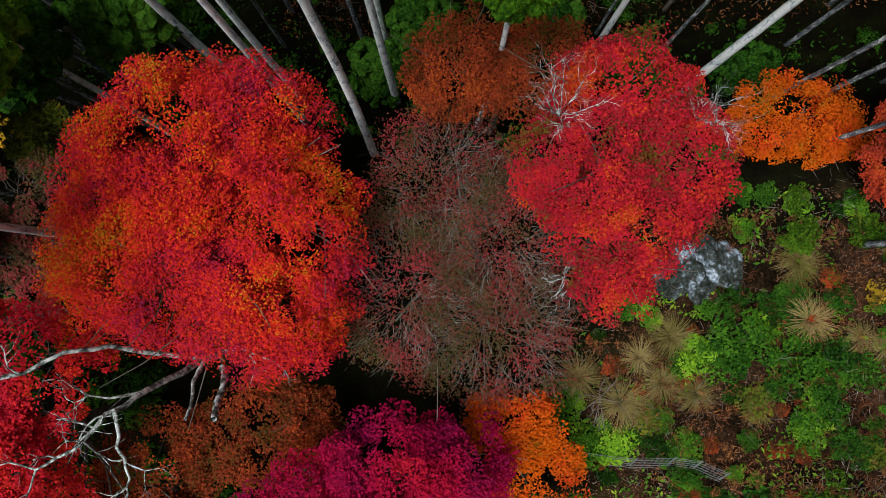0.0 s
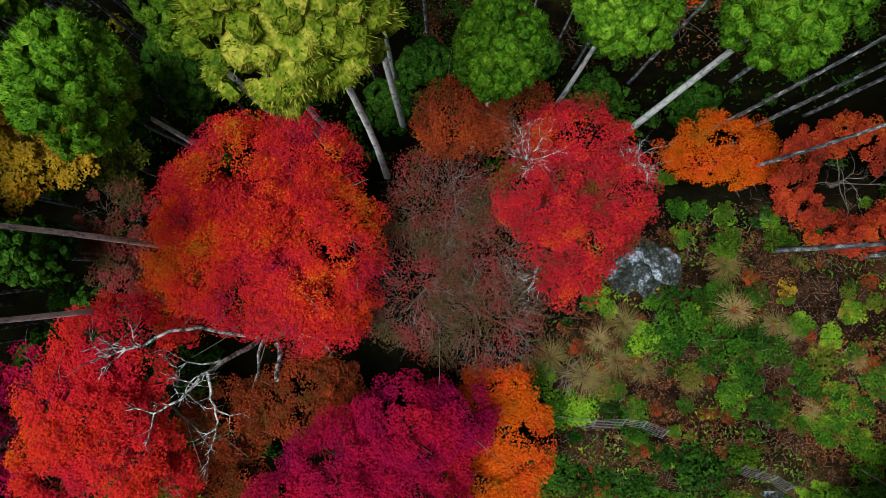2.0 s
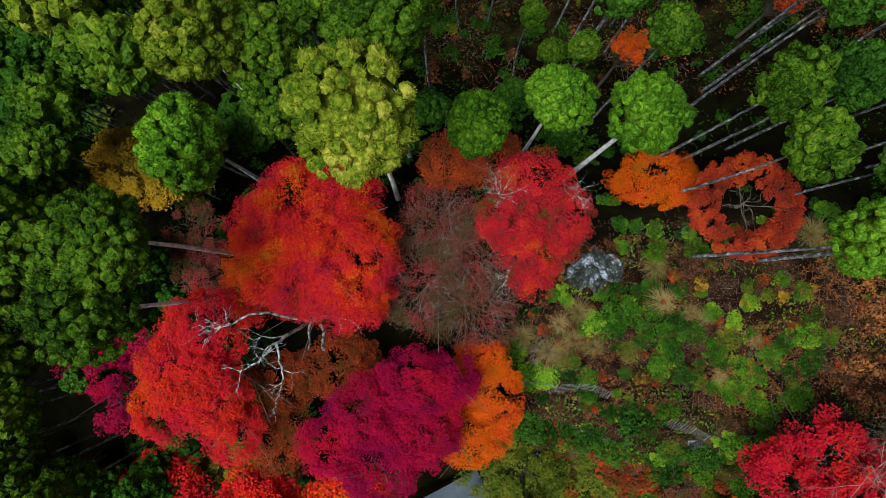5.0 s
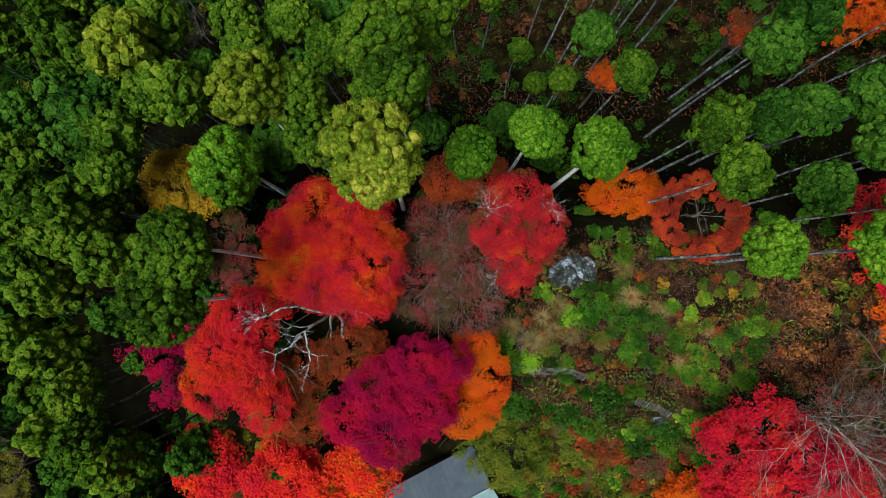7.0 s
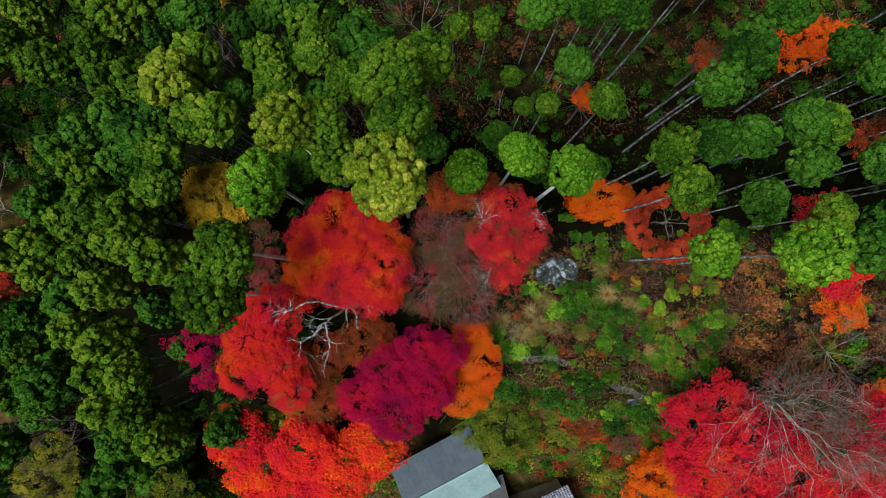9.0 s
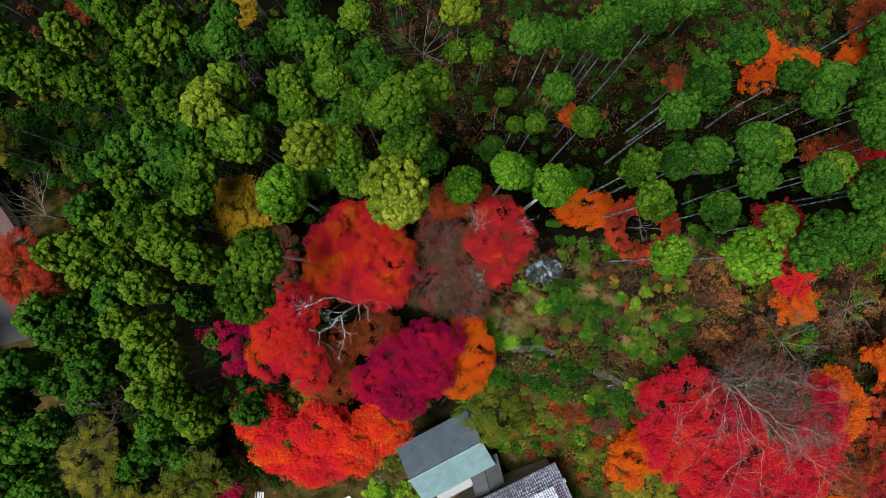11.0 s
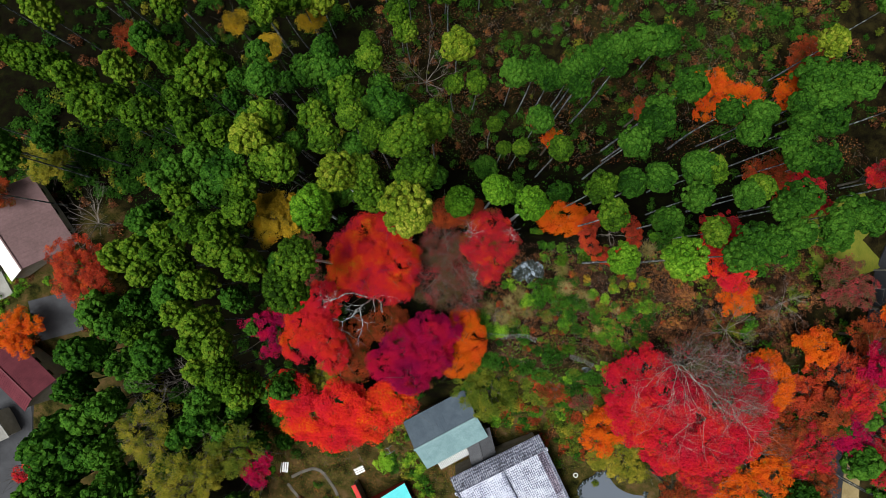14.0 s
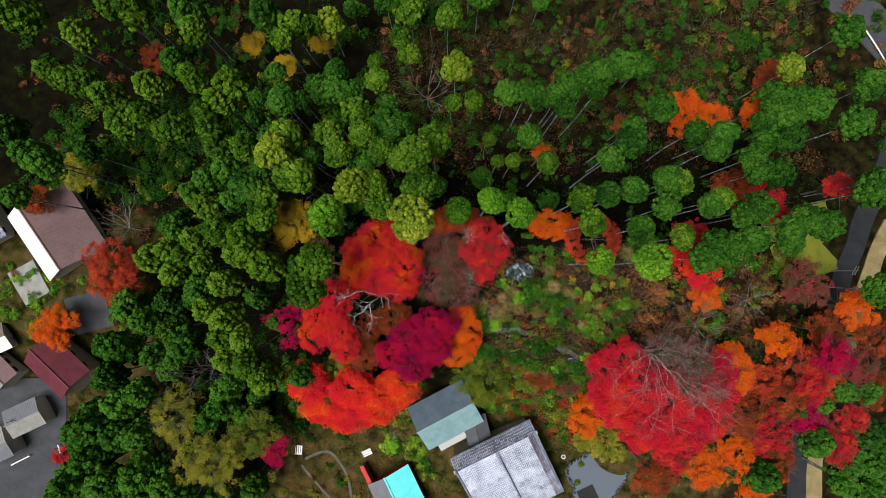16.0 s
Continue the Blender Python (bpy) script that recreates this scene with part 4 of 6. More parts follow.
maple("maple_tree", 26.9, 6.2, [(26.9 + 3.75 * math.cos(a), 6.0 + 3.5 * math.sin(a), -1.6 - 0.5 * math.sin(a), 1.25, 1.25, 1.3) for a in np.arange(12) * 0.5236],
      "maple_rust", 34000, 0.115, "ring of rust-red maple leaf round a bare grey crown", clump_r=0.45, spokes=0.5)
maple("maple_tree", -4.5, -11.0, [(-2.0, -8.6, 3.4, 3.2, 2.8, 3.0), (0.6, -8.4, 3.0, 2.2, 2.5, 2.4), (-5.5, -11.0, 3.2, 3.6, 3.0, 3.2), (-2.0, -12.4, 2.8, 3.6, 3.2, 3.0), (-8.8, -13.4, 2.6, 2.6, 2.6, 2.4), (-5.0, -15.6, 2.4, 3.2, 2.6, 2.4)],
      "maple_crimson", 71400, 0.108, "spreading maple in deep crimson and purple leaf")
maple("maple_tree", 3.4, -11.0, [(3.4, -7.2, 0.0, 2.4, 1.8, 2.0), (4.6, -10.4, 0.0, 2.2, 3.0, 2.2), (2.6, -13.6, 0.0, 3.0, 2.4, 2.2)], "maple_orange", 28900, 0.112, "narrow maple in bright orange leaf")
maple("maple_tree", -18.6, -7.4, [(-18.2, -4.0, 4.2, 3.6, 2.8, 2.8), (-20.0, -7.4, 4.6, 3.4, 3.4, 3.0), (-17.6, -9.6, 4.0, 2.6, 3.2, 2.8), (-16.6, -12.4, 3.0, 2.2, 2.4, 2.4), (-22.0, -10.4, 3.4, 2.2, 2.6, 2.4)],
      "maple_pink", 51000, 0.112, "tall maple in red and orange leaf with frayed twigs", twigs=120)
maple("maple_tree", -27.6, -8.6, [(-27.6, -7.6, 3.0, 2.6, 1.8, 1.6), (-26.0, -10.4, 2.8, 1.9, 2.2, 1.6), (-25.0, -6.2, 1.6, 2.4, 1.8, 1.4)], "maple_crimson", 8500, 0.144, "small crimson maple under the cedars")
maple("maple_tree", -14.9, -12.1, [(-14.2, -9.6, -0.6, 2.8, 2.8, 2.2), (-13.6, -13.8, -0.8, 2.8, 3.2, 2.2)], "maple_brown", 18700, 0.112, "maple with sparse brownish red leaf")
maple("maple_tree", -8.3, -8.1, [(-8.6, -7.8, -0.9, 3.4, 3.0, 2.2), (-6.6, -9.4, -1.2, 2.2, 2.0, 1.8), (-11.6, -8.6, -1.4, 1.8, 2.2, 1.8)], "maple_brown", 20400, 0.112, "low maple in olive and rust leaf")
maple("maple_tree", -22.4, 2.4, [(-22.4, 3.6, -3.6, 2.6, 3.0, 2.2), (-21.6, -0.4, -3.4, 2.4, 2.4, 2.0)], "maple_dull", 8500, 0.144, "thin maple with dusty red leaf among cedar trunks", twigs=120)
maple("maple_tree", -15.0, -21.0, [(-24.2, -18.6, -2.0, 3.0, 3.2, 2.6), (-21.6, -22.4, -2.2, 3.6, 3.2, 2.8), (-16.0, -20.4, -1.0, 4.0, 3.4, 3.2), (-12.0, -22.6, -1.4, 4.0, 3.2, 3.0), (-8.0, -20.0, -1.6, 3.4, 3.0, 2.8), (-16.6, -25.0, -2.2, 4.4, 2.6, 2.6)],
      "maple_blaze", 64000, 0.2, "wide maple in bright scarlet and orange leaf above the garden", clump_r=1.0, per=150)
maple("maple_tree", 34.0, -20.0, [(28.6, -17.2, 1.8, 3.6, 4.4, 4.6), (29.6, -22.0, 1.5, 4.0, 4.4, 4.4), (33.4, -18.4, 3.4, 4.8, 4.8, 4.4), (34.2, -25.0, 2.6, 5.0, 4.4, 4.6), (39.5, -26.2, 2.8, 5.0, 4.0, 4.4), (38.4, -21.6, 3.2, 5.0, 4.4, 4.0), (44.0, -24.6, 2.6, 4.4, 4.0, 4.0), (31.0, -14.0, 2.2, 3.0, 2.6, 3.2), (37.0, -28.6, -0.6, 5.0, 3.0, 3.2)],
      "maple_scarlet", 86000, 0.2, "massive round scarlet maple with bare grey limbs above it", clump_r=1.0, per=150, twigs=900)
maple("maple_tree", 46.5, -17.5, [(49.6, -16.8, 3.8, 2.0, 3.6, 3.4), (48.6, -13.8, 3.4, 2.0, 2.0, 2.8)], "maple_orange", 12000, 0.18, "red and orange maple at the edge of a bare crown", clump_r=0.9, per=140, twigs=260)
maple("maple_tree", 45.5, -19.5, [(45.6, -20.6, 3.6, 3.6, 3.6, 3.8), (46.2, -16.4, 4.4, 2.6, 3.4, 3.6)], "maple_scarlet", 14000, 0.19, "red maple veiled in grey twigs", clump_r=0.9, per=120, twigs=298)
maple("maple_tree", 41.5, -15.5, [(41.0, -14.6, 4.2, 4.6, 4.0, 4.4), (43.0, -18.4, 5.4, 4.4, 3.8, 4.0), (37.0, -12.6, 3.0, 3.8, 3.2, 4.0)], "maple_dull", 6000, 0.16, "nearly bare maple with a haze of grey twigs", clump_r=0.9, per=20, twigs=1500)


def bare_tree(x, y, top, r, limbs, label, kids=5, depth=3, mat="twig", thick=0.16, fork_at=0.45, wob=0.12):
    """A leafless tree: a short trunk and limbs that spread to radius r below the height top."""
    g = gz(x, y) - 0.2
    h = top - g
    tree = thing("bare_tree", x, y, g, label, "tree")
    fork = h * fork_at
    v, f = tubes([([(0, 0, 0), (0.1, 0.1, fork * 0.5), (0, 0.1, fork)], thick * 1.5, thick)], 8)
    part("trunk", mesh_np("trunk", v, f, M["bark"], True), tree)
    for i in range(limbs):
        a = (i + rng.uniform(-0.3, 0.3)) / limbs * 2 * math.pi
        way = unit(np.array([math.cos(a) * r, math.sin(a) * r, (h - fork) * rng.uniform(0.5, 0.95)]))
        st = grow((0, 0.1, fork), way, math.hypot(r, h - fork) * rng.uniform(0.6, 0.85), thick * 0.65, depth, 0.75, kids, 0.12, wob, 0.55, 0.25)
        v, f = tubes(st, 3)
        part("limb", mesh_np("limb", v, f, M[mat]), tree)
    return tree




def great_bare_tree():
    """The wide bare crown over the scarlet maple: limbs that fan out from a fork over a dome, each with its own twigs."""
    bx, by = 35.6, -14.6
    g = gz(bx, by) - 0.2
    tree = thing("bare_tree", bx, by, g, "great leafless tree with pale spreading limbs", "tree")
    o = np.array([bx, by, g])
    fork = np.array([34.2, -12.9, 8.6]) - o
    v, f = tubes([([(0, 0, 0), fork * 0.5 + (0.2, 0.1, 0), fork], 0.34, 0.24)], 9)
    part("trunk", mesh_np("trunk", v, f, M["bark"], True), tree)
    mains = 12
    for i in range(mains):
        a = i / mains * 2 * math.pi + rng.uniform(-0.2, 0.2)
        reach = rng.uniform(0.6, 0.95)
        tip = np.array([38.2 + 12.0 * reach * math.cos(a), -18.2 + 10.0 * reach * math.sin(a), 3.6 + 9.0 * math.sqrt(1 - 0.85 * reach ** 2)]) - o
        start = fork * (1 - rng.uniform(0.0, 0.3)) + rng.normal(size=3) * np.array([0.35, 0.35, 0.1])
        way = tip - start
        far = np.linalg.norm(way)
        bend = np.cross(unit(way), (0, 0, 1)) * rng.uniform(-0.2, 0.2) * far
        pts = [start + way * t + (bend + np.array([0, 0, 0.1 * far])) * math.sin(t * math.pi) + rng.normal(size=3) * 0.4 * min(1, 3 * t) for t in np.linspace(0, 1, 10)]
        st = [(pts, 0.034 + 0.0008 * far, 0.012)]
        for t in np.linspace(0.12, 0.95, 4 + int(far * 0.45)):
            k = min(int(t * 9), 8)
            at = pts[k] + (pts[k + 1] - pts[k]) * (t * 9 - k)
            st += grow(at, unit(way) * 0.6 + any_dirs(1)[0] * np.array([1.0, 1.0, 0.35]), rng.uniform(0.16, 0.34) * far * (1.1 - 0.6 * t) + 1.0, 0.026, 3, 0.85, 4, 0.1, 0.13, 0.55, 0.2)
        v, f = tubes(st, 3)
        part("limb", mesh_np("limb", v, f, M["limb_bark"]), tree)


great_bare_tree()
bare_tree(44.0, -9.0, 4.5, 5.5, 8, "leafless grey tree on the slope", 6, 3, "twig", 0.07)
bare_tree(54.5, -5.0, -1.0, 4.5, 8, "leafless grey tree near the lane", 5, 3, "twig", 0.07)
bare_tree(4.2, 5.8, 10.4, 1.6, 11, "grey lichened twigs of a dead crown", 5, 2, "deadwood", 0.035, 0.86, 0.3)
bare_tree(9.7, 5.7, 9.4, 1.1, 9, "grey lichened twigs of a dead crown", 5, 2, "deadwood", 0.035, 0.86, 0.3)
bare_tree(5.2, -0.2, 5.2, 1.7, 10, "grey lichened twigs of a dead crown", 5, 2, "deadwood", 0.035, 0.86, 0.3)
bare_tree(26.9, 6.3, -0.6, 1.9, 6, "small bare grey tree inside a ring of red leaf", 4, 2, "twig", 0.04, 0.5, 0.3)
bare_tree(-3.1, 38.0, -17.0, 6.0, 8, "leafless brown tree on the ravine slope", 4, 3, "twig", 0.14)
bare_tree(-66.3, 10.0, -15.0, 5.2, 9, "leafless tree with dark spreading twigs", 4, 3, "twig", 0.14)
bare_tree(-45.7, -18.3, -4.0, 4.6, 8, "leafless grey tree among the cedars", 4, 3, "twig", 0.16)
bare_tree(-33.5, 33.0, -12.0, 3.6, 8, "leafless purplish tree in the plantation", 4, 3, "twig", 0.12)
bare_tree(8.6, -6.8, -3.0, 1.8, 7, "small leafless grey shrub", 4, 2, "twig", 0.05)

# smaller autumn trees: x, y, top, radius
def small_tree(x, y, top, r, mat, label, density=620, leaf=0.185, twigs=0.5):
    lobes = [(x, y, top - r * 0.7, r * 0.7, r * 0.7, r * 0.62)]
    for i in range(8):
        a, q = i * 0.785 + rng.uniform(-0.4, 0.4), rng.uniform(0.4, 0.85) * r
        s = r * rng.uniform(0.26, 0.5)
        lobes.append((x + q * math.cos(a), y + q * math.sin(a), top - r * rng.uniform(0.65, 1.1), s, s * rng.uniform(0.8, 1.2), s * 0.8))
    maple("maple_tree", x, y, lobes, mat, int(density * (1.8 if mat == "yellow" else 1.0) * r * r), leaf, label, twigs=int(2 + twigs * r * r), clump_r=0.62, fill=0.45, per=60)


for x, y, top, r, mat, label in [
    (57.0, -19.0, 2, 4.0, "maple_rust", "red and orange tree below the lane"), (52.0, -24.5, 4, 4.4, "maple_brown", "rusty tree on the lower slope"),
    (56.5, -27.5, 3, 4.2, "maple_red", "red tree under the pines"), (68.0, -19.5, 2, 3.8, "maple_rust", "red and orange tree below the lane"), (60.0, -22.0, 4, 4.0, "maple_brown", "rusty tree below the lane"),
    (68.0, -10.4, 1, 3.6, "maple_brown", "russet tree below the lane"), (58.5, -33.0, 2, 4.0, "maple_brown", "rusty tree below the pines"), (55.0, -37.0, 1, 4.0, "maple_orange", "orange tree on the lower slope"),
    (38.0, -36.0, 0, 4.0, "maple_brown", "rusty tree above the pond"), (69.5, -30.0, 2, 3.6, "maple_red", "red tree under the pines"),
    (45.7, -33.9, 3, 3.9, "maple_orange", "orange maple below the great bare tree"), (50.6, -31.0, 3, 3.6, "maple_orange", "orange maple on the lower slope"),
    (40.0, -31.5, 3, 3.2, "maple_red", "scarlet maple above the pond"), (58.2, -11.6, 4, 3.6, "maple_orange", "orange and red maple near the road"),
    (63.0, -15.4, 4, 3.6, "maple_rust", "orange maple near the road"), (64.5, -2.2, 1, 4.4, "maple_dull", "thin dark crimson tree beside the lawn"),
    (43.8, 1.0, 6, 3.8, "maple_pink", "red maple among cedar trunks"), (43.1, 5.7, 6, 3.8, "maple_red", "red maple among cedar trunks"),
    (45.9, -3.8, 3, 2.8, "maple_orange", "orange-leaved small maple at the wood's edge"), (46.0, 29.5, -2, 4.2, "maple_orange", "orange maple between the cedars"),
    (50.5, 29.0, -2, 3.0, "maple_orange", "orange maple between the cedars"), (57.0, 29.7, -1, 2.7, "maple_orange", "orange maple between the cedars"),
    (62.3, 36.6, -4, 3.6, "maple_brown", "rusty maple between the cedars")]:
    small_tree(x, y, top, r, mat, label)
for x, y, top, r, mat, label in [
    (51.7, 15.3, 2, 3.6, "maple_brown", "rust-red maple under the cedars"), (57.1, 14.3, 2, 3.1, "maple_red", "red maple under the cedars"),
    (58.6, 11.3, 2, 2.6, "maple_red", "red maple under the cedars"), (72.2, 15.8, -2, 2.7, "maple_red", "red maple by the lawn"),
    (-68.5, 1.2, -15, 6.2, "maple_rust", "rusty red tree beside the barn"), (-80.9, -10.7, -17, 4.7, "maple_orange", "orange tree behind the maroon roof"),
    (-84.9, 15.6, -17, 3.6, "maple_brown", "sparse orange tree by the barn"), (-33.1, -34.0, -10, 3.0, "maple_crimson", "small crimson maple by the garden"),
    (19.5, -19.9, -9, 2.0, "maple_brown", "small red maple in the thicket"), (23.9, -21.7, -8, 2.0, "maple_dull", "dull red small tree in the thicket"),
    (28.1, -25.9, -6, 4.7, "maple_orange", "faded orange tree above the pond"), (31.1, -31.6, -9, 4.9, "pale_yellow", "yellow-green tree leaning over the pond"),
    (72.7, -16.5, 3, 4.5, "maple_dull", "dark red tree by the road"), (66.0, -14.6, 6, 3.2, "maple_crimson", "crimson tree by the road")]:
    small_tree(x, y, top, r, mat, label)
for x, y, top, r, mat, label in [
    (73, -6, 2, 3.6, "maple_orange", "orange tree by the lane"), (77, -12, 1, 4.0, "maple_brown", "rusty tree by the lane"), (75, -20, 2, 4.0, "maple_brown", "rusty tree over the lane"),
    (63.6, -25.2, 3, 3.8, "maple_crimson", "crimson tree under the pines"), (71.0, -25.3, 3, 2.6, "maple_red", "red tree under the pines"),
    (63.0, -19.0, 5, 3.0, "maple_red", "red tree under the pines"), (-78.0, -36.7, -18, 1.7, "maple_red", "small red tree by the yard"),
    (-27.6, 9.8, 2, 4.2, "yellow", "golden yellow tree among the cedars"), (-24.4, 8.6, -4, 2.4, "olive_leaf", "olive and gold tree among the cedars"),
    (8.4, -20.6, -7, 4.9, "olive_leaf", "olive-green broadleaved tree beside the shed"), (-25.9, 51.0, -23, 2.4, "yellow", "yellow bush on the far slope"),
    (-41.5, 50.8, -24, 2.2, "yellow", "yellow bush on the far slope"), (-63.0, 48.3, -24, 3.1, "maple_brown", "brown tree on the far slope"),
    (-33.4, 44.1, -19, 3.0, "yellow", "thin yellow tree on the far slope"), (-78.0, 22.5, -20, 4.8, "pale_yellow", "yellowing tree above the barn"),
    (34.1, 27.4, -5, 2.1, "maple_brown", "small orange tree under the cedars"), (19.1, 23.0, -7, 1.6, "maple_orange", "small orange tree under the cedars"),
    (-19.5, -17.6, -3, 3.0, "pale_yellow", "green and orange tree beside the scarlet maple")]:
    small_tree(x, y, top, r, mat, label)

small_tree(-51.0, -27.0, -5, 5.4, "pale_yellow", "thin yellow-leaved tree with grey twigs", 420, 0.15, 9)
small_tree(-43.5, -34.5, -3, 6.4, "pale_yellow", "large tree with fading yellow-green leaf and grey twigs", 460, 0.16, 7)
small_tree(-36.0, -30.0, -6, 4.6, "olive_leaf", "olive-green tree below the cedars", 520, 0.18, 3)
for x, y, top, r in ((-56.5, -36.0, -2, 4.2), (-49.5, -42.0, -3, 4.0), (-66.0, -34.0, -3, 4.0), (-72.0, -44.0, -3, 4.2), (-62.0, -46.0, -3, 4.2), (-52.0, -47.5, -4, 4.0), (-43.0, -43.5, -6, 3.4), (-36.5, -41.0, -8, 3.0), (-57.5, -30.0, -4, 3.4), (-41.0, -22.0, -4, 3.2), (-47.5, -33.5, -8, 3.4)):
    cedar(x, y, top, r, 2, False, "cedars of the plantation")

# the dead lichen-covered tree
snag = thing("dead_tree", -10.6, -3.6, gz(-10.6, -3.6) - 0.2, "dead broken tree with silvery lichen-covered limbs", "tree")
def snag_limb(points, r0, r1, twigs):
    o = np.array(snag.location)
    fine = []
    P = np.array(points, float) - o
    for i in range(len(P) - 1):
        for t in (0, 0.33, 0.66):
            fine.append(P[i] + (P[i + 1] - P[i]) * t + rng.normal(size=3) * 0.06)
    fine.append(P[-1])
    st = [(fine, r0 * 0.8, r1 * 0.75)]
    for _ in range(twigs):
        i = int(rng.integers(len(fine) // 2, len(fine)))
        st += grow(fine[i], unit(fine[-1] - fine[0]) + any_dirs(1)[0] * 0.9, rng.uniform(0.7, 1.9), r1 * 0.9, 1, 0.8, 4, 0, 0.25)
    v, f = tubes(st, 6)
    part("limb", mesh_np("limb", v, f, M["deadwood"], True), snag)


v, f = tubes([([(0, 0, 0), (0.1, 0, 3.5), (-0.2, 0, 7.8)], 0.42, 0.26)], 10)
part("trunk", mesh_np("trunk", v, f, M["deadwood"], True), snag)
snag_limb([(-10.8, -3.7, 2.8), (-13.1, -2.7, 6), (-14.0, -2.9, 7.5), (-15.6, -3.7, 8.5), (-16.9, -3.9, 9)], 0.16, 0.05, 9)
snag_limb([(-10.8, -3.7, 2.8), (-11.5, -4.5, 6), (-12.1, -5.1, 8), (-13.1, -6.1, 8.5), (-14.3, -6.8, 8.5)], 0.2, 0.05, 9)
snag_limb([(-12.0, -5.0, 7.8), (-11.6, -6.2, 8), (-11.5, -7.4, 7.5), (-11.9, -8.5, 7)], 0.11, 0.035, 5)
snag_limb([(-11.6, -4.6, 6.4), (-13.1, -4.4, 7.5)], 0.1, 0.03, 3)
snag_limb([(-11.5, -6.8, 7.8), (-10.5, -7.0, 7.8)], 0.05, 0.02, 2)
snag_limb([(-10.4, -3.4, 2.4), (-10.2, -4.4, 5), (-9.9, -5.5, 6.5)], 0.16, 0.08, 0)
snag_limb([(-10.3, -3.4, 1.6), (-9.2, -4.2, 4), (-8.8, -5.5, 6.5)], 0.22, 0.17, 0)
snag_limb([(-10.2, -3.4, 1.8), (-8.4, -3.2, 3.6), (-6.9, -3.5, 5)], 0.12, 0.04, 6)

# ---- undergrowth on the open hillside ----
def bush_mesh(name, mat, leaves, leaf, lumps=13, flat=0.75):
    """A leafy dome of unit radius on z = 0, made of several rounded clumps."""
    a, q = np.arange(lumps) * 2.4, np.sqrt((np.arange(lumps) + 0.5) / lumps) * 0.72
    c = np.stack([q * np.cos(a), q * np.sin(a), rng.uniform(0.12, 0.55, lumps) * (1.1 - q * 0.6)], 1) + rng.normal(size=(lumps, 3)) * 0.06
    r = rng.uniform(0.18, 0.38, lumps)
    k = rng.integers(0, lumps, leaves)
    d = any_dirs(leaves)
    d[:, 2] = np.abs(d[:, 2]) * 1.1 - 0.25
    d = unit(d)
    P = c[k] + d * (r[k] * rng.uniform(0.8, 1.05, leaves))[:, None]
    P[:, 2] = np.maximum(P[:, 2] * flat, 0.02)
    nrm = unit(d + any_dirs(leaves) * 0.6 + np.array([0, 0, 0.5]))
    w = unit(np.cross(nrm, any_dirs(leaves)))
    size = leaf * rng.uniform(0.6, 1.4, leaves)
    v, f = leaf_cards(P, nrm, w, size, size * 0.75, three=True)
    st = [([(0, 0, -0.3), c[i] * 0.5, c[i]], 0.03, 0.012) for i in range(lumps)]
    v2, f2 = tubes(st, 4)
    f2 = np.concatenate([f2[:, :3], f2[:, [0, 2, 3]]])
    return mesh_np(name, np.concatenate([v, v2]), np.concatenate([f, f2 + len(v)]), mat)


def tuft_mesh(blades, mat):
    """A fountain of arching dry grass blades, of unit radius."""
    vs, fs = [], []
    a = rng.uniform(0, 2 * math.pi, blades)
    reach = rng.uniform(0.45, 1.1, blades)
    rise = rng.uniform(0.35, 0.8, blades)
    out = np.stack([np.cos(a), np.sin(a), 0 * a], 1)
    side = np.stack([-np.sin(a), np.cos(a), 0 * a], 1) * 0.011
    k = 4
    for j, t in enumerate(np.linspace(0, 1, k)):
        p = out * (reach * t)[:, None] + np.stack([0 * a, 0 * a, rise * (2.2 * t - 1.7 * t * t)], 1) + rng.normal(size=(blades, 3)) * 0.02
        wdt = 1 - 0.8 * t
        vs.append(np.stack([p - side * wdt, p + side * wdt], 1))
    V = np.stack(vs, 1).reshape(-1, 3)
    for j in range(k - 1):
        b = np.arange(blades) * 2 * k + 2 * j
        fs.append(np.stack([b, b + 1, b + 3, b + 2], 1))
    return mesh_np("tuft", V, np.concatenate(fs), mat)


BUSHES = {k: [bush_mesh("shrub_" + k, M[m], n, s) for _ in range(3)] for k, m, n, s in (
    ("green", "shrub", 1500, 0.105), ("lime", "shrub_lime", 1500, 0.1), ("dark", "cedar_dark", 800, 0.14), ("plush", "cedar", 1500, 0.12),
    ("olive", "olive_leaf", 700, 0.16), ("rust", "maple_brown", 600, 0.15), ("amber", "yellow", 500, 0.15))}
BUSH_LABELS = {"green": "leafy green evergreen shrub on the open slope", "lime": "bright lime-green leafy shrub on the slope", "dark": "dark green evergreen shrub in the thicket", "plush": "dense soft young conifer, fresh green",
               "olive": "olive and yellow fading shrub in the thicket", "rust": "rust-brown autumn shrub on the slope", "amber": "amber-yellow autumn shrub on the slope"}


def shrub(kind, x, y, r, high=1.0, group="shrubs on the open slope"):
    ob = new("shrub", BUSHES[kind][int(rng.integers(3))])
    ob.location, ob.scale, ob.rotation_euler = (x, y, gz(x, y) - 0.05), (r, r, r * high), (0, 0, rng.uniform(0, 6.28))
    return tagged(ob, BUSH_LABELS[kind], "shrub", group)


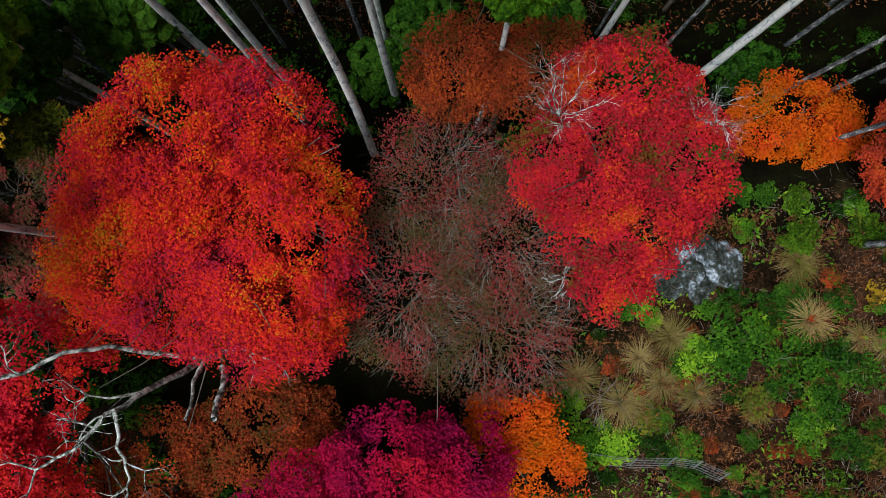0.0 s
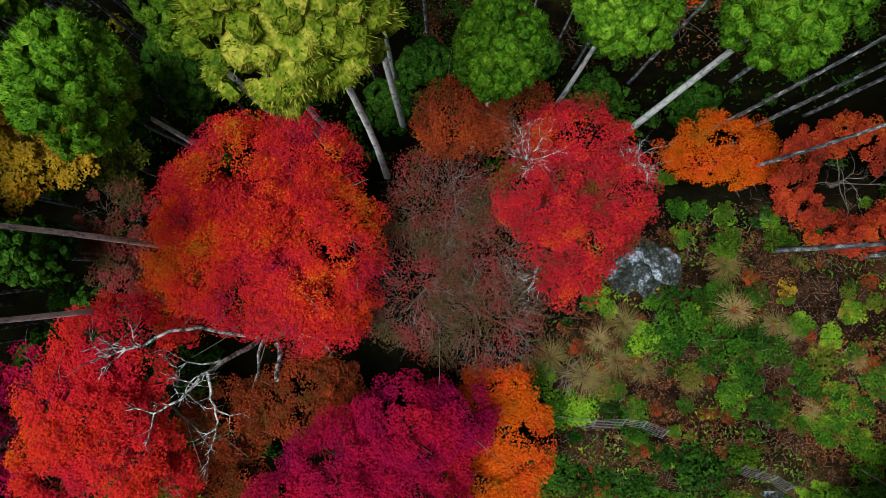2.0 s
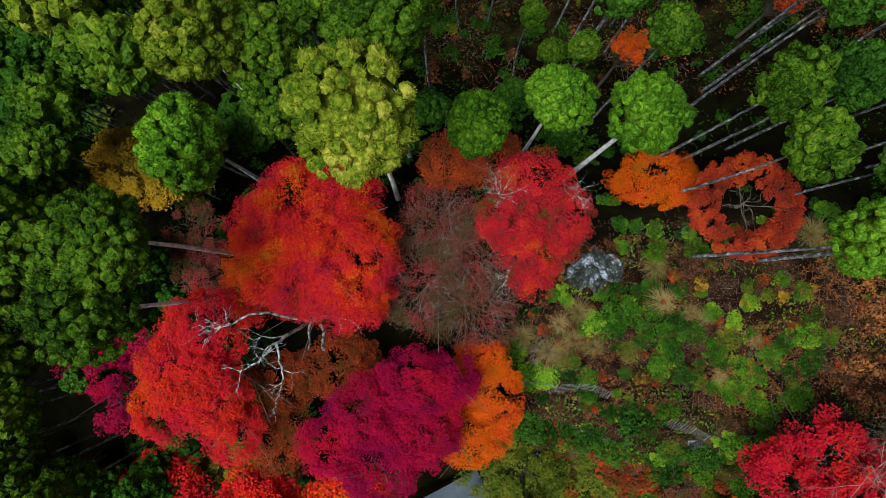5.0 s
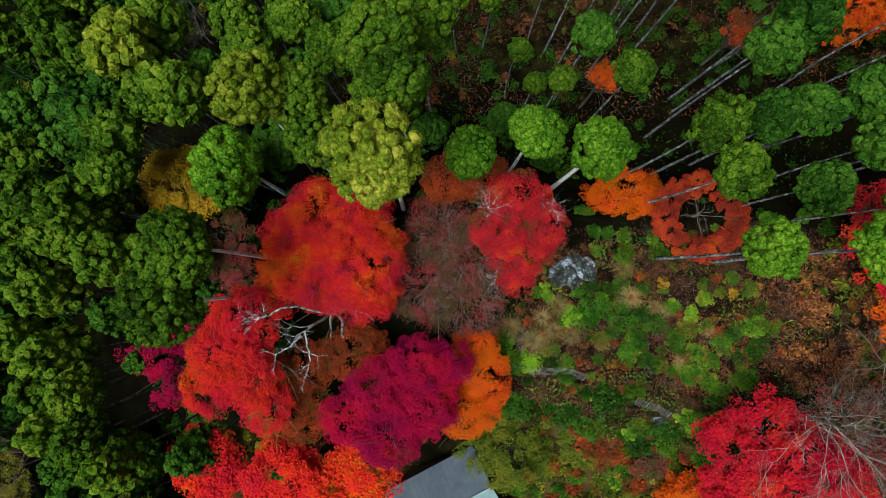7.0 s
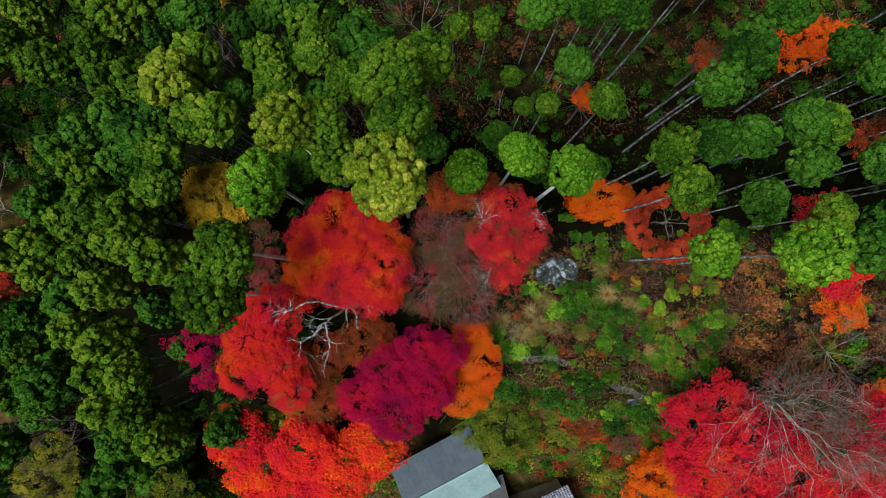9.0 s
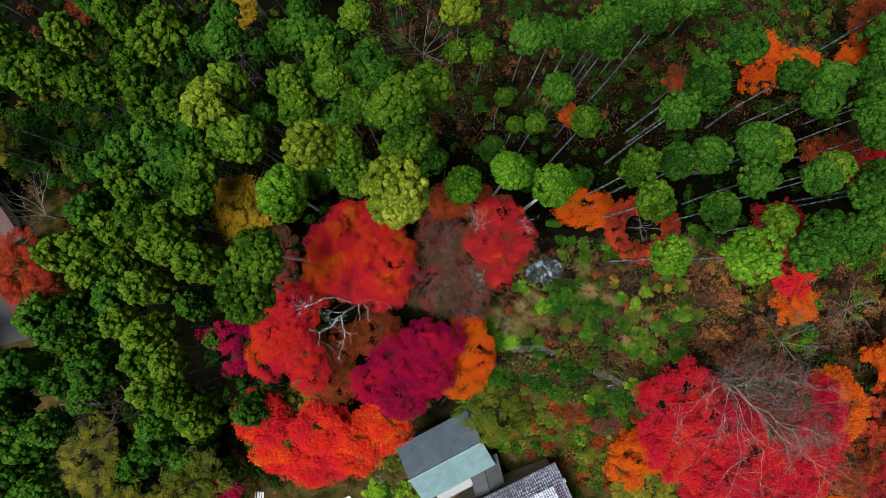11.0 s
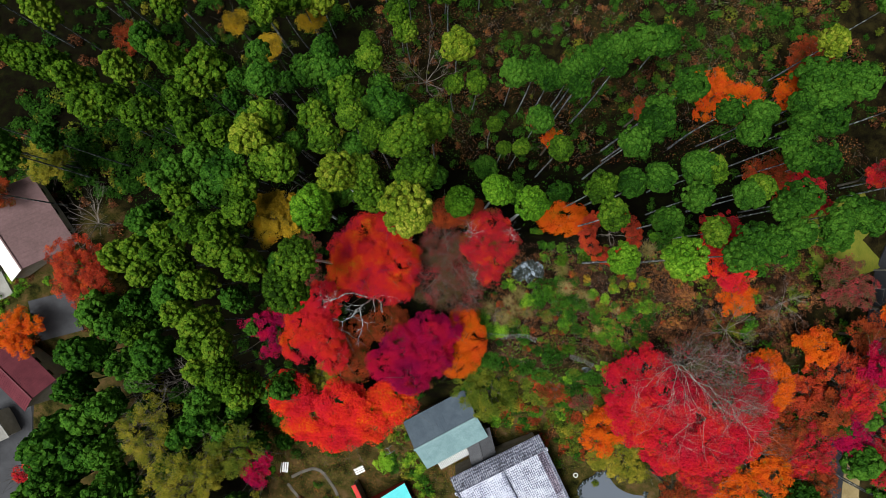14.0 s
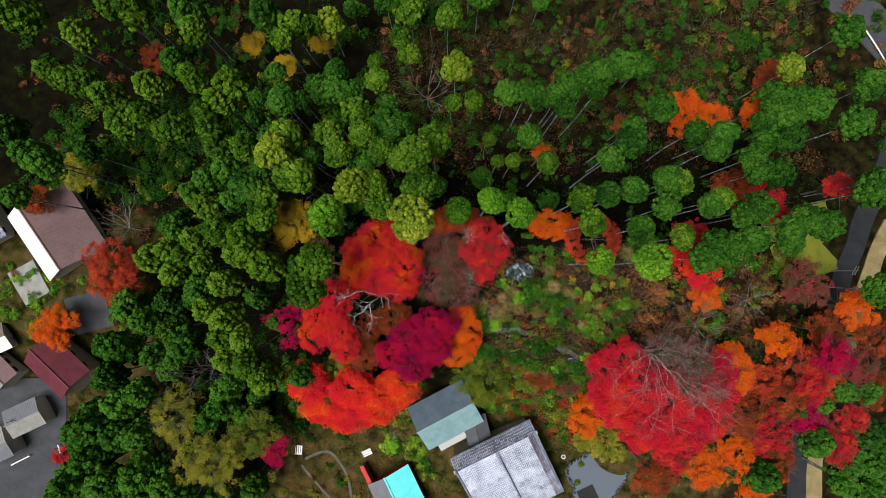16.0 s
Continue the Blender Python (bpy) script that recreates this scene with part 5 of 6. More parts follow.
for kind, rows in {
    "green": [(16.5, -3.3, 2.0), (15.6, -4.6, 1.6), (18.1, -1.5, 1.1), (19.5, -4.4, 1.8), (21.3, -4.6, 1.6), (18.2, -5.9, 1.1), (21.5, -1.3, 1.1), (6.6, -6.9, 1.6), (8.2, -9.2, 1.6), (12.0, -7.8, 0.9), (19.6, -7.7, 1.3), (24.2, -3.3, 1.1), (24.6, -6.8, 1.3), (26.4, -8.1, 1.1),
              (24.2, -10.1, 0.9), (28.1, -9.0, 1.3), (29.4, -7.2, 1.5), (30.6, -6.3, 1.1), (32.7, -5.4, 1.5), (33.1, -7.2, 1.3), (28.1, -11.2, 1.3), (31.8, -10.9, 1.5), (28.9, -12.5, 1.5), (16.6, 2.6, 0.9), (15.4, 6.8, 1.0)],
    "lime": [(13.6, -4.4, 1.5), (10.9, -1.5, 0.8), (9.4, -9.2, 1.7), (26.3, -4.1, 1.1), (25.7, -15.4, 0.8), (14.8, -0.6, 0.5), (-11.1, -35.6, 2.6)],
    "plush": [(19.4, 2.1, 1.4), (23.0, 2.4, 1.2), (20.5, -11.9, 1.5), (15.2, 12.0, 1.6)],
    "dark": [(17.9, -12.8, 2.7), (13.4, -11.9, 0.9), (8.5, -14.1, 2.4), (10.9, -14.5, 1.9), (13.8, -15.6, 1.9), (16.9, -16.7, 2.4), (22.2, -16.8, 1.9), (28.2, -15.7, 1.8), (30.3, -14.9, 1.6), (11.2, -18.8, 2.3), (5.7, -14.4, 2.2)],
    "amber": [(27.4, -2.4, 0.8), (23.4, -0.9, 0.8), (30.5, -2.0, 0.7), (33.0, -1.4, 0.8)],
}.items():
    for x, y, r in rows:
        shrub(kind, x, y, r, 1.2 if kind in ("plush",) else 0.9)


def scatter(n, x0, x1, y0, y1, kinds, r0, r1, group, keep=None):
    for _ in range(n):
        x, y = rng.uniform(x0, x1), rng.uniform(y0, y1)
        if keep and not keep(x, y):
            continue
        shrub(kinds[int(rng.integers(len(kinds)))], x, y, rng.uniform(r0, r1), 0.9, group)


FOOTPRINTS = [(0.5, -27.6, 27.5, 6.8, 5.4), (6.6, -31.4, -76, 4.0, 2.8), (9.5, -41.5, 25.5, 10.0, 10.5), (-9.2, -46.3, -64, 6.6, 5.8), (30.5, -42.0, 0, 7.4, 6.4)]


def off_buildings(x, y):
    """True where neither a building nor the pond stands."""
    for cx, cy, turn, hx, hy in FOOTPRINTS:
        c, s_ = math.cos(radians(turn)), math.sin(radians(turn))
        u, v = (x - cx) * c + (y - cy) * s_, -(x - cx) * s_ + (y - cy) * c
        if abs(u) < hx and abs(v) < hy:
            return False
    return not (-31 < x < -12 and -50 < y < -31 and (x * 7.3 + y * 3.1) % 1.0 < 0.8)


scatter(62, 9, 33, -13, 0, ("green", "green", "dark", "olive", "dark"), 0.6, 1.4, "shrubs on the open slope")
scatter(30, 12, 44, 3.0, 7.0, ("dark", "green", "dark", "plush"), 0.5, 1.1, "shrubs along the wood's edge")
scatter(80, 8, 46, -13, 3, ("green", "olive", "rust", "rust", "rust", "dark"), 0.4, 0.9, "low growth on the open slope")
scatter(80, 4, 34, -27, -14, ("green", "dark", "olive", "dark", "rust"), 1.0, 2.1, "thicket below the slope", off_buildings)
scatter(26, -30, 8, -44, -30, ("green", "dark", "olive", "green"), 0.8, 1.7, "garden shrubs", off_buildings)


def thicket(n, x0, x1, y0, y1, mat, r0, r1, label, keep=None, leaves=140, leaf=0.22):
    """Bushes too many and too far to tell apart, as one sheet of stuff."""
    V = []
    for _ in range(n):
        x, y = rng.uniform(x0, x1), rng.uniform(y0, y1)
        if keep and not keep(x, y):
            continue
        r = rng.uniform(r0, r1)
        c = rng.uniform(-0.5, 0.5, (5, 3)) * r
        c[:, 2] = rng.uniform(0.1, 0.5, 5) * r
        d = any_dirs(leaves)
        d[:, 2] = np.abs(d[:, 2])
        P = np.array([x, y, gz(x, y)]) + c[rng.integers(0, 5, leaves)] + d * rng.uniform(0.3, 0.5, (leaves, 1)) * r
        nrm = unit(d + any_dirs(leaves) * 0.5 + np.array([0, 0, 0.4]))
        w = unit(np.cross(nrm, any_dirs(leaves)))
        size = leaf * r * rng.uniform(0.6, 1.4, leaves)
        V.append(leaf_cards(P, nrm, w, size, size * 0.7, three=True)[0])
    V = np.concatenate(V)
    ob = new("thicket", mesh_np("thicket", V, np.arange(len(V)).reshape(-1, 3), M[mat]))
    tagged(ob, label, "undergrowth", kind="stuff")


thicket(330, -12, 75, 24, 66, "cedar_dark", 0.7, 1.8, "green undergrowth on the ravine slope")
thicket(190, -14, 75, 24, 66, "bracken", 0.6, 1.5, "rusty undergrowth on the ravine slope")
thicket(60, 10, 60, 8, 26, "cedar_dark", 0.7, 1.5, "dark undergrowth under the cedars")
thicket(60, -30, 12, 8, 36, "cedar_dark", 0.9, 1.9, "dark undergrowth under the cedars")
thicket(90, -70, -14, 28, 64, "cedar_dark", 1.0, 2.2, "dark undergrowth on the far slope")
thicket(170, -92, -46, 14, 40, "cedar_dark", 1.6, 3.2, "dense dark bushes in the hollow above the barn", lambda x, y: not (x < -60 and y < 17))
thicket(40, -92, -46, 14, 40, "olive_leaf", 1.4, 2.6, "olive bushes in the hollow above the barn", lambda x, y: not (x < -60 and y < 17))
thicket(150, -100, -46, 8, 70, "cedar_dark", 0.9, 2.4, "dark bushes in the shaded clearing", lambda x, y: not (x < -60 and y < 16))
thicket(50, -100, -46, 18, 70, "bracken", 0.8, 1.8, "brown bushes in the shaded clearing")
thicket(70, -14, 80, 30, 66, "olive_leaf", 0.6, 1.6, "olive undergrowth on the ravine slope")
thicket(40, 40, 68, -12, 4, "olive_leaf", 0.7, 1.6, "olive brush between slope and lane")
thicket(120, 36, 68, -12, 4, "bracken", 0.7, 1.5, "russet brush between slope and lane")
thicket(40, -70, -14, 28, 64, "pale_yellow", 0.8, 1.8, "yellowing undergrowth on the far slope")
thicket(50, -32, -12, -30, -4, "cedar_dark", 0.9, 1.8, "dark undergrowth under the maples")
# dark growth added to stand in for deep shade on this floor
thicket(110, -38, -16, -34, 8, "cedar_dark", 0.9, 1.8, "dark undergrowth added to deepen shade beneath the western cedars")
thicket(40, -8, 4, -46, -33, "shrub", 0.8, 1.7, "green growth between the buildings", off_buildings)
thicket(45, 14, 34, -37, -20, "olive_leaf", 0.8, 1.9, "olive brush above the pond", off_buildings)
thicket(30, 14, 34, -37, -20, "maple_brown", 0.8, 1.7, "russet brush above the pond", off_buildings)
thicket(300, -36, 46, -54, -20, "shrub", 0.7, 1.8, "green thicket round the garden", off_buildings)
thicket(110, -36, 46, -54, -20, "pale_yellow", 0.8, 1.8, "olive thicket round the garden", off_buildings)
thicket(130, -36, 46, -54, -20, "bracken", 0.5, 1.4, "brown thicket round the garden", off_buildings)
thicket(110, 38, 98, 24, 64, "cedar_dark", 0.9, 2.0, "green undergrowth above the lane")
thicket(45, 38, 98, 24, 64, "bracken", 0.9, 2.0, "brown undergrowth above the lane")
thicket(30, 38, 98, 24, 64, "olive_leaf", 0.9, 1.8, "olive undergrowth above the lane")
thicket(80, 44, 72, -45, 4, "shrub", 0.9, 2.0, "green undergrowth by the lane")
thicket(40, 44, 72, -45, 4, "bracken", 0.9, 1.8, "rusty undergrowth by the lane")
thicket(90, -95, -50, -50, 26, "cedar_dark", 1.2, 2.6, "bushes round the farm buildings", lambda x, y: x > -64 or y > 16)
thicket(60, -96, -66, -13, 3, "shrub", 0.8, 1.8, "green brush between the farm buildings", lambda x, y: not (-81 < x < -72 and y < -2))
thicket(50, -96, -64, -14, 16, "bracken", 0.8, 1.8, "russet brush between the farm buildings", lambda x, y: not (-81 < x < -72 and y < -2))
thicket(40, -70, -50, -50, 30, "pale_yellow", 1.2, 2.4, "yellowing bushes below the cedars")

TUFTS = [tuft_mesh(300, M["grass"]) for _ in range(3)]
for x, y, r in [(19.4, 0.8, 1.6), (20.0, -2.4, 1.7), (12.5, -3.3, 1.6), (9.8, -6.9, 1.8), (7.5, -5.6, 1.6), (12.0, -5.8, 1.4), (13.8, -6.4, 1.3), (23.8, -3.7, 1.1), (28.1, -5.9, 0.9), (22.6, -3.3, 1.1), (33.1, 3.8, 1.8), (10.8, -4.4, 1.2), (17.0, -7.2, 1.1), (25.0, -9.0, 1.0), (11.0, -7.6, 1.1)]:
    ob = new("grass_tuft", TUFTS[int(rng.integers(3))])
    ob.location, ob.scale, ob.rotation_euler = (x, y, gz(x, y) - 0.05), (r, r, r * 0.8), (0, 0, rng.uniform(0, 6.28))
    tagged(ob, "dry tan clump of arching pampas grass", "grass", "grass clumps on the slope")


def strewn(name, mat, n, x0, x1, y0, y1, length, width, lift, stand, label, keep=None):
    """Loose leaves or fronds over a stretch of ground, as one sheet of stuff."""
    x, y = rng.uniform(x0, x1, n), rng.uniform(y0, y1, n)
    if keep is not None:
        ok = keep(x, y)
        x, y = x[ok], y[ok]
    n = len(x)
    p = np.stack([x, y, ground_z(x, y) + rng.uniform(0.02, lift, n)], 1)
    nrm = unit(np.array([0, 0, 1.0]) + any_dirs(n) * stand)
    w = unit(np.cross(nrm, any_dirs(n)))
    size = length * rng.uniform(0.5, 1.4, n)
    v, f = leaf_cards(p, nrm, w, size, size * width)
    ob = new(name, mesh_np(name, v, f, mat))
    tagged(ob, label, "undergrowth", kind="stuff")


def patchy(scale, cut):
    def keep(x, y):
        return np.sin(x * scale + 1.7 * np.sin(y * scale * 0.8)) + np.sin(y * scale * 1.3 + 1.1 * np.cos(x * scale * 0.7)) > cut
    return keep


def bracken(n, fronds, x0, x1, y0, y1, label, keep):
    """Collapsed bracken: fans of arching fronds in clusters, as one sheet of stuff."""
    x, y = rng.uniform(x0, x1, n), rng.uniform(y0, y1, n)
    ok = keep(x, y)
    x, y = x[ok], y[ok]
    c = np.repeat(np.stack([x, y, ground_z(x, y) + rng.uniform(0.05, 0.5, len(x))], 1), fronds, 0)
    a = rng.uniform(0, 2 * math.pi, len(c))
    w = unit(np.stack([np.cos(a), np.sin(a), rng.uniform(-0.5, 0.6, len(c))], 1))
    nrm = unit(np.cross(w, np.stack([-np.sin(a), np.cos(a), rng.normal(size=len(c)) * 0.5], 1)))
    size = rng.uniform(0.12, 0.36, len(c))
    v, f = leaf_cards(c + rng.normal(size=c.shape) * 0.1, nrm, w, size, size * rng.uniform(0.06, 0.2, len(c)))
    tagged(new("dead_bracken", mesh_np("dead_bracken", v, f, M["bracken"])), label, "undergrowth", kind="stuff")


bracken(3600, 20, 8, 60, -14, 3.6, "rust-brown dead bracken over the open slope", patchy(0.45, -0.7))
strewn("dead_bracken", M["bracken"], 30000, -14, 80, 20, 66, 0.34, 0.3, 0.4, 0.6, "brown bracken on the ravine slope", patchy(0.3, -0.5))
strewn("dead_bracken", M["bracken"], 24000, -34, 10, -52, -24, 0.2, 0.35, 0.15, 0.5, "brown dead growth round the garden", patchy(0.4, -0.6))
strewn("fern_growth", M["shrub"], 14000, 6, 60, -20, 5, 0.3, 0.4, 0.3, 0.6, "low green ferns and seedlings", patchy(0.7, 0.2))
strewn("fern_growth", M["cedar_dark"], 26000, -70, 80, 8, 66, 0.4, 0.4, 0.5, 0.6, "dark ferns under the cedars", patchy(0.37, 0.0))
strewn("fern_growth", M["olive_leaf"], 26000, -34, 36, -54, -18, 0.16, 0.5, 0.2, 0.6, "low green growth round the garden", patchy(0.5, -0.2))
strewn("fallen_leaves", M["litter"], 14000, 6, 40, -16, 5, 0.09, 0.7, 0.08, 0.3, "fallen brown and pink leaves on the slope")


strewn("dry_stems", M["twig"], 7000, 8, 58, -16, 6, 0.8, 0.022, 0.5, 0.8, "thin grey dead stems over the slope", patchy(0.6, -0.3))
strewn("dry_stems", M["twig"], 5000, -14, 80, 22, 66, 1.3, 0.03, 0.5, 0.6, "thin dead stems on the ravine slope", patchy(0.3, -0.2))
strewn("dry_grass", M["grass"], 9000, 38, 66, 34, 58, 0.4, 0.06, 0.4, 0.9, "tan dry grass of the clearing", patchy(0.25, 0.0))
strewn("dry_stems", M["twig"], 4000, -30, 40, -54, -16, 0.8, 0.03, 0.6, 0.8, "thin grey dead stems in the thicket", patchy(0.5, 0.0))


# ---- the rock ----
def boulder(x, y, rx, ry, rz, seed):
    bm = bmesh.new()
    bmesh.ops.create_icosphere(bm, subdivisions=4, radius=1)
    for v in bm.verts:
        n = noise.fractal(v.co * 1.1 + Vector((seed, 0, 0)), 1.0, 2.0, 5) * 0.4
        v.co *= 1 + n
        v.co.z = max(v.co.z, -0.4)
        v.co = Vector((v.co.x * rx, v.co.y * ry, v.co.z * rz))
    me = bpy.data.meshes.new("boulder")
    bm.to_mesh(me)
    bm.free()
    me.materials.append(M["rock"])
    ob = new("boulder", me)
    ob.location, ob.rotation_euler = (x, y, gz(x, y) + 0.1), (0, 0, seed)
    tagged(ob, "pale blue-grey lichened boulder on the slope", "rock", "boulders of the outcrop")


boulder(13.4, 0.2, 1.9, 1.4, 0.7, 0.3)
boulder(15.7, 0.5, 1.4, 1.0, 0.8, 2.1)
boulder(14.3, -0.6, 0.9, 0.7, 0.5, 4.2)
boulder(14.6, 1.4, 1.3, 0.7, 0.6, 5.1)


# ---- wire fence along the foot of the slope ----
def net_fence(points, label):
    fence = thing("wire_fence", points[0][0], points[0][1], gz(*points[0]), label, "fence")
    o = np.array(fence.location)
    P = [np.array((x, y, gz(x, y))) - o for x, y in points]
    st = []
    for a, b in zip(P, P[1:]):
        n = max(2, int(np.linalg.norm(b - a) / 0.25))
        for h in (0.15, 0.45, 0.75, 1.05, 1.35, 1.6):
            st.append(([a + (0, 0.55 * h, h * 0.8), b + (0, 0.55 * h, h * 0.8)], 0.013, 0.013))
        for i in range(n):
            q = a + (b - a) * i / n
            st.append(([q + (0, 0, 0.05), q + (0, 0.9, 1.3)], 0.008, 0.008))
    v, f = tubes(st, 3)
    part("wire_mesh", mesh_np("wire_mesh", v, f, M["steel"]), fence)
    for q in P:
        v, f = tubes([([q + (0, 0, -0.3), q + (0, 0.95, 1.4)], 0.04, 0.035)], 6)
        part("post", mesh_np("post", v, f, M["steel"]), fence)


net_fence([(6.7, -10.4), (8.6, -10.7), (10.5, -10.8), (12.4, -10.6), (13.7, -10.7), (15.1, -11.3)], "sagging pale wire fence at the foot of the slope")
net_fence([(20.9, -14.0), (22.2, -14.5), (23.3, -14.9), (24.7, -15.7)], "pale wire fence at the foot of the slope")
boulder(23.9, -15.9, 0.7, 0.5, 0.4, 3.3)

# ---- buildings ----
def roof_plane(name, mat, length, run, drop, step, rib, courses=0.0):
    """One slope from the ridge (y = 0, z = 0) to the eave (y = run, z = -drop), with raised seams or stepped courses."""
    bm = bmesh.new()
    th = 0.12
    s = math.hypot(run, drop)
    if courses:
        n = int(s / courses)
        prof = [(0.0, 0.0)]
        for i in range(n):
            y1, z1 = run * (i + 1) / n, -drop * (i + 1) / n
            prof += [(y1, z1 + 0.11), (y1, z1)]
        prof += [(run, -drop - th), (0.0, -th)]
        ends = [[bm.verts.new((xx, py, pz)) for py, pz in prof] for xx in (-length / 2, length / 2)]
        k = len(prof)
        for i in range(k):
            bm.faces.new((ends[0][i], ends[1][i], ends[1][(i + 1) % k], ends[0][(i + 1) % k]))
    else:
        vs = [bm.verts.new(c) for c in ((-length / 2, 0, 0), (length / 2, 0, 0), (length / 2, run, -drop), (-length / 2, run, -drop))]
        lo = [bm.verts.new((v.co.x, v.co.y, v.co.z - th)) for v in vs]
        bm.faces.new(vs)
        bm.faces.new(lo[::-1])
        for a in range(4):
            bm.faces.new((vs[a], lo[a], lo[(a + 1) % 4], vs[(a + 1) % 4]))
    bmesh.ops.recalc_face_normals(bm, faces=bm.faces)
    me = bpy.data.meshes.new(name)
    bm.to_mesh(me)
    bm.free()
    me.materials.append(mat)
    return me


def seam_mesh(mat, run, drop, rib):
    bm = bmesh.new()
    w = rib * 0.6
    q = [(-w, 0, 0.002), (w, 0, 0.002), (w, run, -drop + 0.002), (-w, run, -drop + 0.002)]
    base = [bm.verts.new(c) for c in q]
    top = [bm.verts.new((c[0] * 0.5, c[1], c[2] + rib)) for c in q]
    bm.faces.new(top)
    for a in range(4):
        bm.faces.new((base[a], base[(a + 1) % 4], top[(a + 1) % 4], top[a]))
    me = bpy.data.meshes.new("seam")
    bm.to_mesh(me)
    bm.free()
    me.materials.append(mat)
    return me


def seams(parent, mat, length, run, drop, step, rib):
    """Raised seams down a slope, each a part of it."""
    me = seam_mesh(mat, run, drop, rib)
    n = int(length / step)
    for i in range(n + 1):
        part("seam", me, parent, at=(-length / 2 + 0.03 + (length - 0.06) * i / n, 0, 0))


def gable_house(name, x, y, ridge_z, turn, length, runs, pitch, mats, label, walls="plaster", step=0.45, rib=0.04, courses=0.0, cap=None, category="house", group="", over=0.5):
    """A pitched-roof building: the ridge lies along its own x; runs and mats are for the +y and the -y slope."""
    low = min(gz(x, y), gz(x + 4, y - 4), gz(x - 4, y - 4)) - 1.0
    house = thing(name, x, y, low, label, category, group, turn)
    top = ridge_z - low
    t = math.tan(radians(pitch))
    for sgn, run, mat in ((1, runs[0], mats[0]), (-1, runs[1], mats[1])):
        me = roof_plane("roof_slope", M[mat], length, run, run * t, step, rib, courses)
        ob = part("roof_slope", me, house, at=(0, 0, top), turn=0 if sgn > 0 else 180)
        seams(ob, M[mat], length, run, run * t, step, rib)
    cx = 0.16
    part("ridge_cap", box("ridge_cap", M[cap or mats[0]], -length / 2 - 0.15, -cx, -0.05, length / 2 + 0.15, cx, 0.16, 0.04), house, at=(0, 0, top))
    y0, y1 = -(runs[1] - over), runs[0] - over
    bm = bmesh.new()
    xs = (-length / 2 + over, length / 2 - over)
    prof = [(y0, 0), (y1, 0), (y1, top - y1 * t - 0.2), (0, top - 0.2), (y0, top + y0 * t - 0.2)]
    ends = [[bm.verts.new((xx, py, pz)) for py, pz in prof] for xx in xs]
    bm.faces.new(ends[0])
    bm.faces.new(ends[1][::-1])
    for i in range(5):
        bm.faces.new((ends[0][i], ends[1][i], ends[1][(i + 1) % 5], ends[0][(i + 1) % 5]))
    bmesh.ops.recalc_face_normals(bm, faces=bm.faces)
    me = bpy.data.meshes.new("wall")
    bm.to_mesh(me)
    bm.free()
    me.materials.append(M[walls])
    part("wall", me, house)
    for i in range(3):
        px = (-0.3 + 0.3 * i) * length
        for yy, s in ((y1, 1), (y0, -1)):
            e = top - abs(yy) * t - 0.2
            win = part("window", box("window", M["wood"], px - 0.75, yy - 0.05, e - 1.9, px + 0.75, yy + 0.05, e - 0.7), house)
            part("pane", box("pane", M["glass"], px - 0.66, yy - 0.06, e - 1.8, px + 0.66, yy + 0.06, e - 0.8), win)
    return house


shed = gable_house("shed", 0.5, -27.6, -11.5, 27.5, 12.2, (4.7, 4.6), 30, ("slate_metal", "verdigris"), "two-tone metal-roofed shed, slate blue and pale verdigris", "wood", 0.75, 0.018, cap="verdigris")
gable_house("link_building", 6.6, -31.2, -14.4, -76, 6.4, (2.6, 2.2), 16, ("dark_sheet", "dark_sheet"), "low grey-roofed passage between shed and house", "wood", 1.2, 0.015)
house = gable_house("house", 10.1, -34.15, -11.8, 25.8, 17.4, (2.5, 15.0), 24, ("tile_dark", "tile"), "large farmhouse with weathered pale grey tiled roof", "plaster", 0.36, 0.07, 0.42, over=0.8)
gable_house("outbuilding", -9.2, -46.3, -17.5, -64, 12.0, (5.2, 3.9), 20, ("turquoise", "grey_roof"), "outbuilding with turquoise and grey metal roof", "red_paint", 0.5, 0.03)
gable_house("barn", -84.3, 8.0, -20.5, -55.5, 16.5, (9.0, 4.2), 30, ("mauve", "white"), "large barn with faded mauve roof and white slope", "plaster", 0.9, 0.03)
gable_house("village_house", -82.0, -19.4, -21.5, -43.5, 11.5, (4.4, 3.9), 30, ("maroon", "maroon"), "house with plain maroon metal roof", "plaster", 0.45, 0.03)
gable_house("village_house", -91.5, -31.0, -27.5, 25, 8.0, (3.2, 3.2), 15, ("grey_roof", "concrete"), "low house with dark grey roof", "plaster", 0.45, 0.03)
gable_house("village_house", -98.5, -37.5, -27.5, 25, 8.0, (3.4, 3.6), 12, ("concrete", "grey_roof"), "low shed with stained grey sheet roof", "plaster", 0.45, 0.03)
gable_house("village_house", -97.0, -20.5, -25.5, -45, 8.0, (3.2, 3.2), 18, ("mauve", "concrete"), "small house with faded brownish roof", "plaster", 0.45, 0.03)
gable_house("village_house", -97.0, -14.0, -25.5, 25, 6.0, (3.0, 3.0), 18, ("wood", "white"), "small house with tan roof and pale eaves", "plaster", 0.45, 0.03)
gable_house("village_house", -100.0, 10.5, -23.5, -55, 10.0, (4.0, 4.0), 20, ("tile", "tile"), "house with pale blue-grey tiled roof", "plaster", 0.35, 0.05, 0.3)

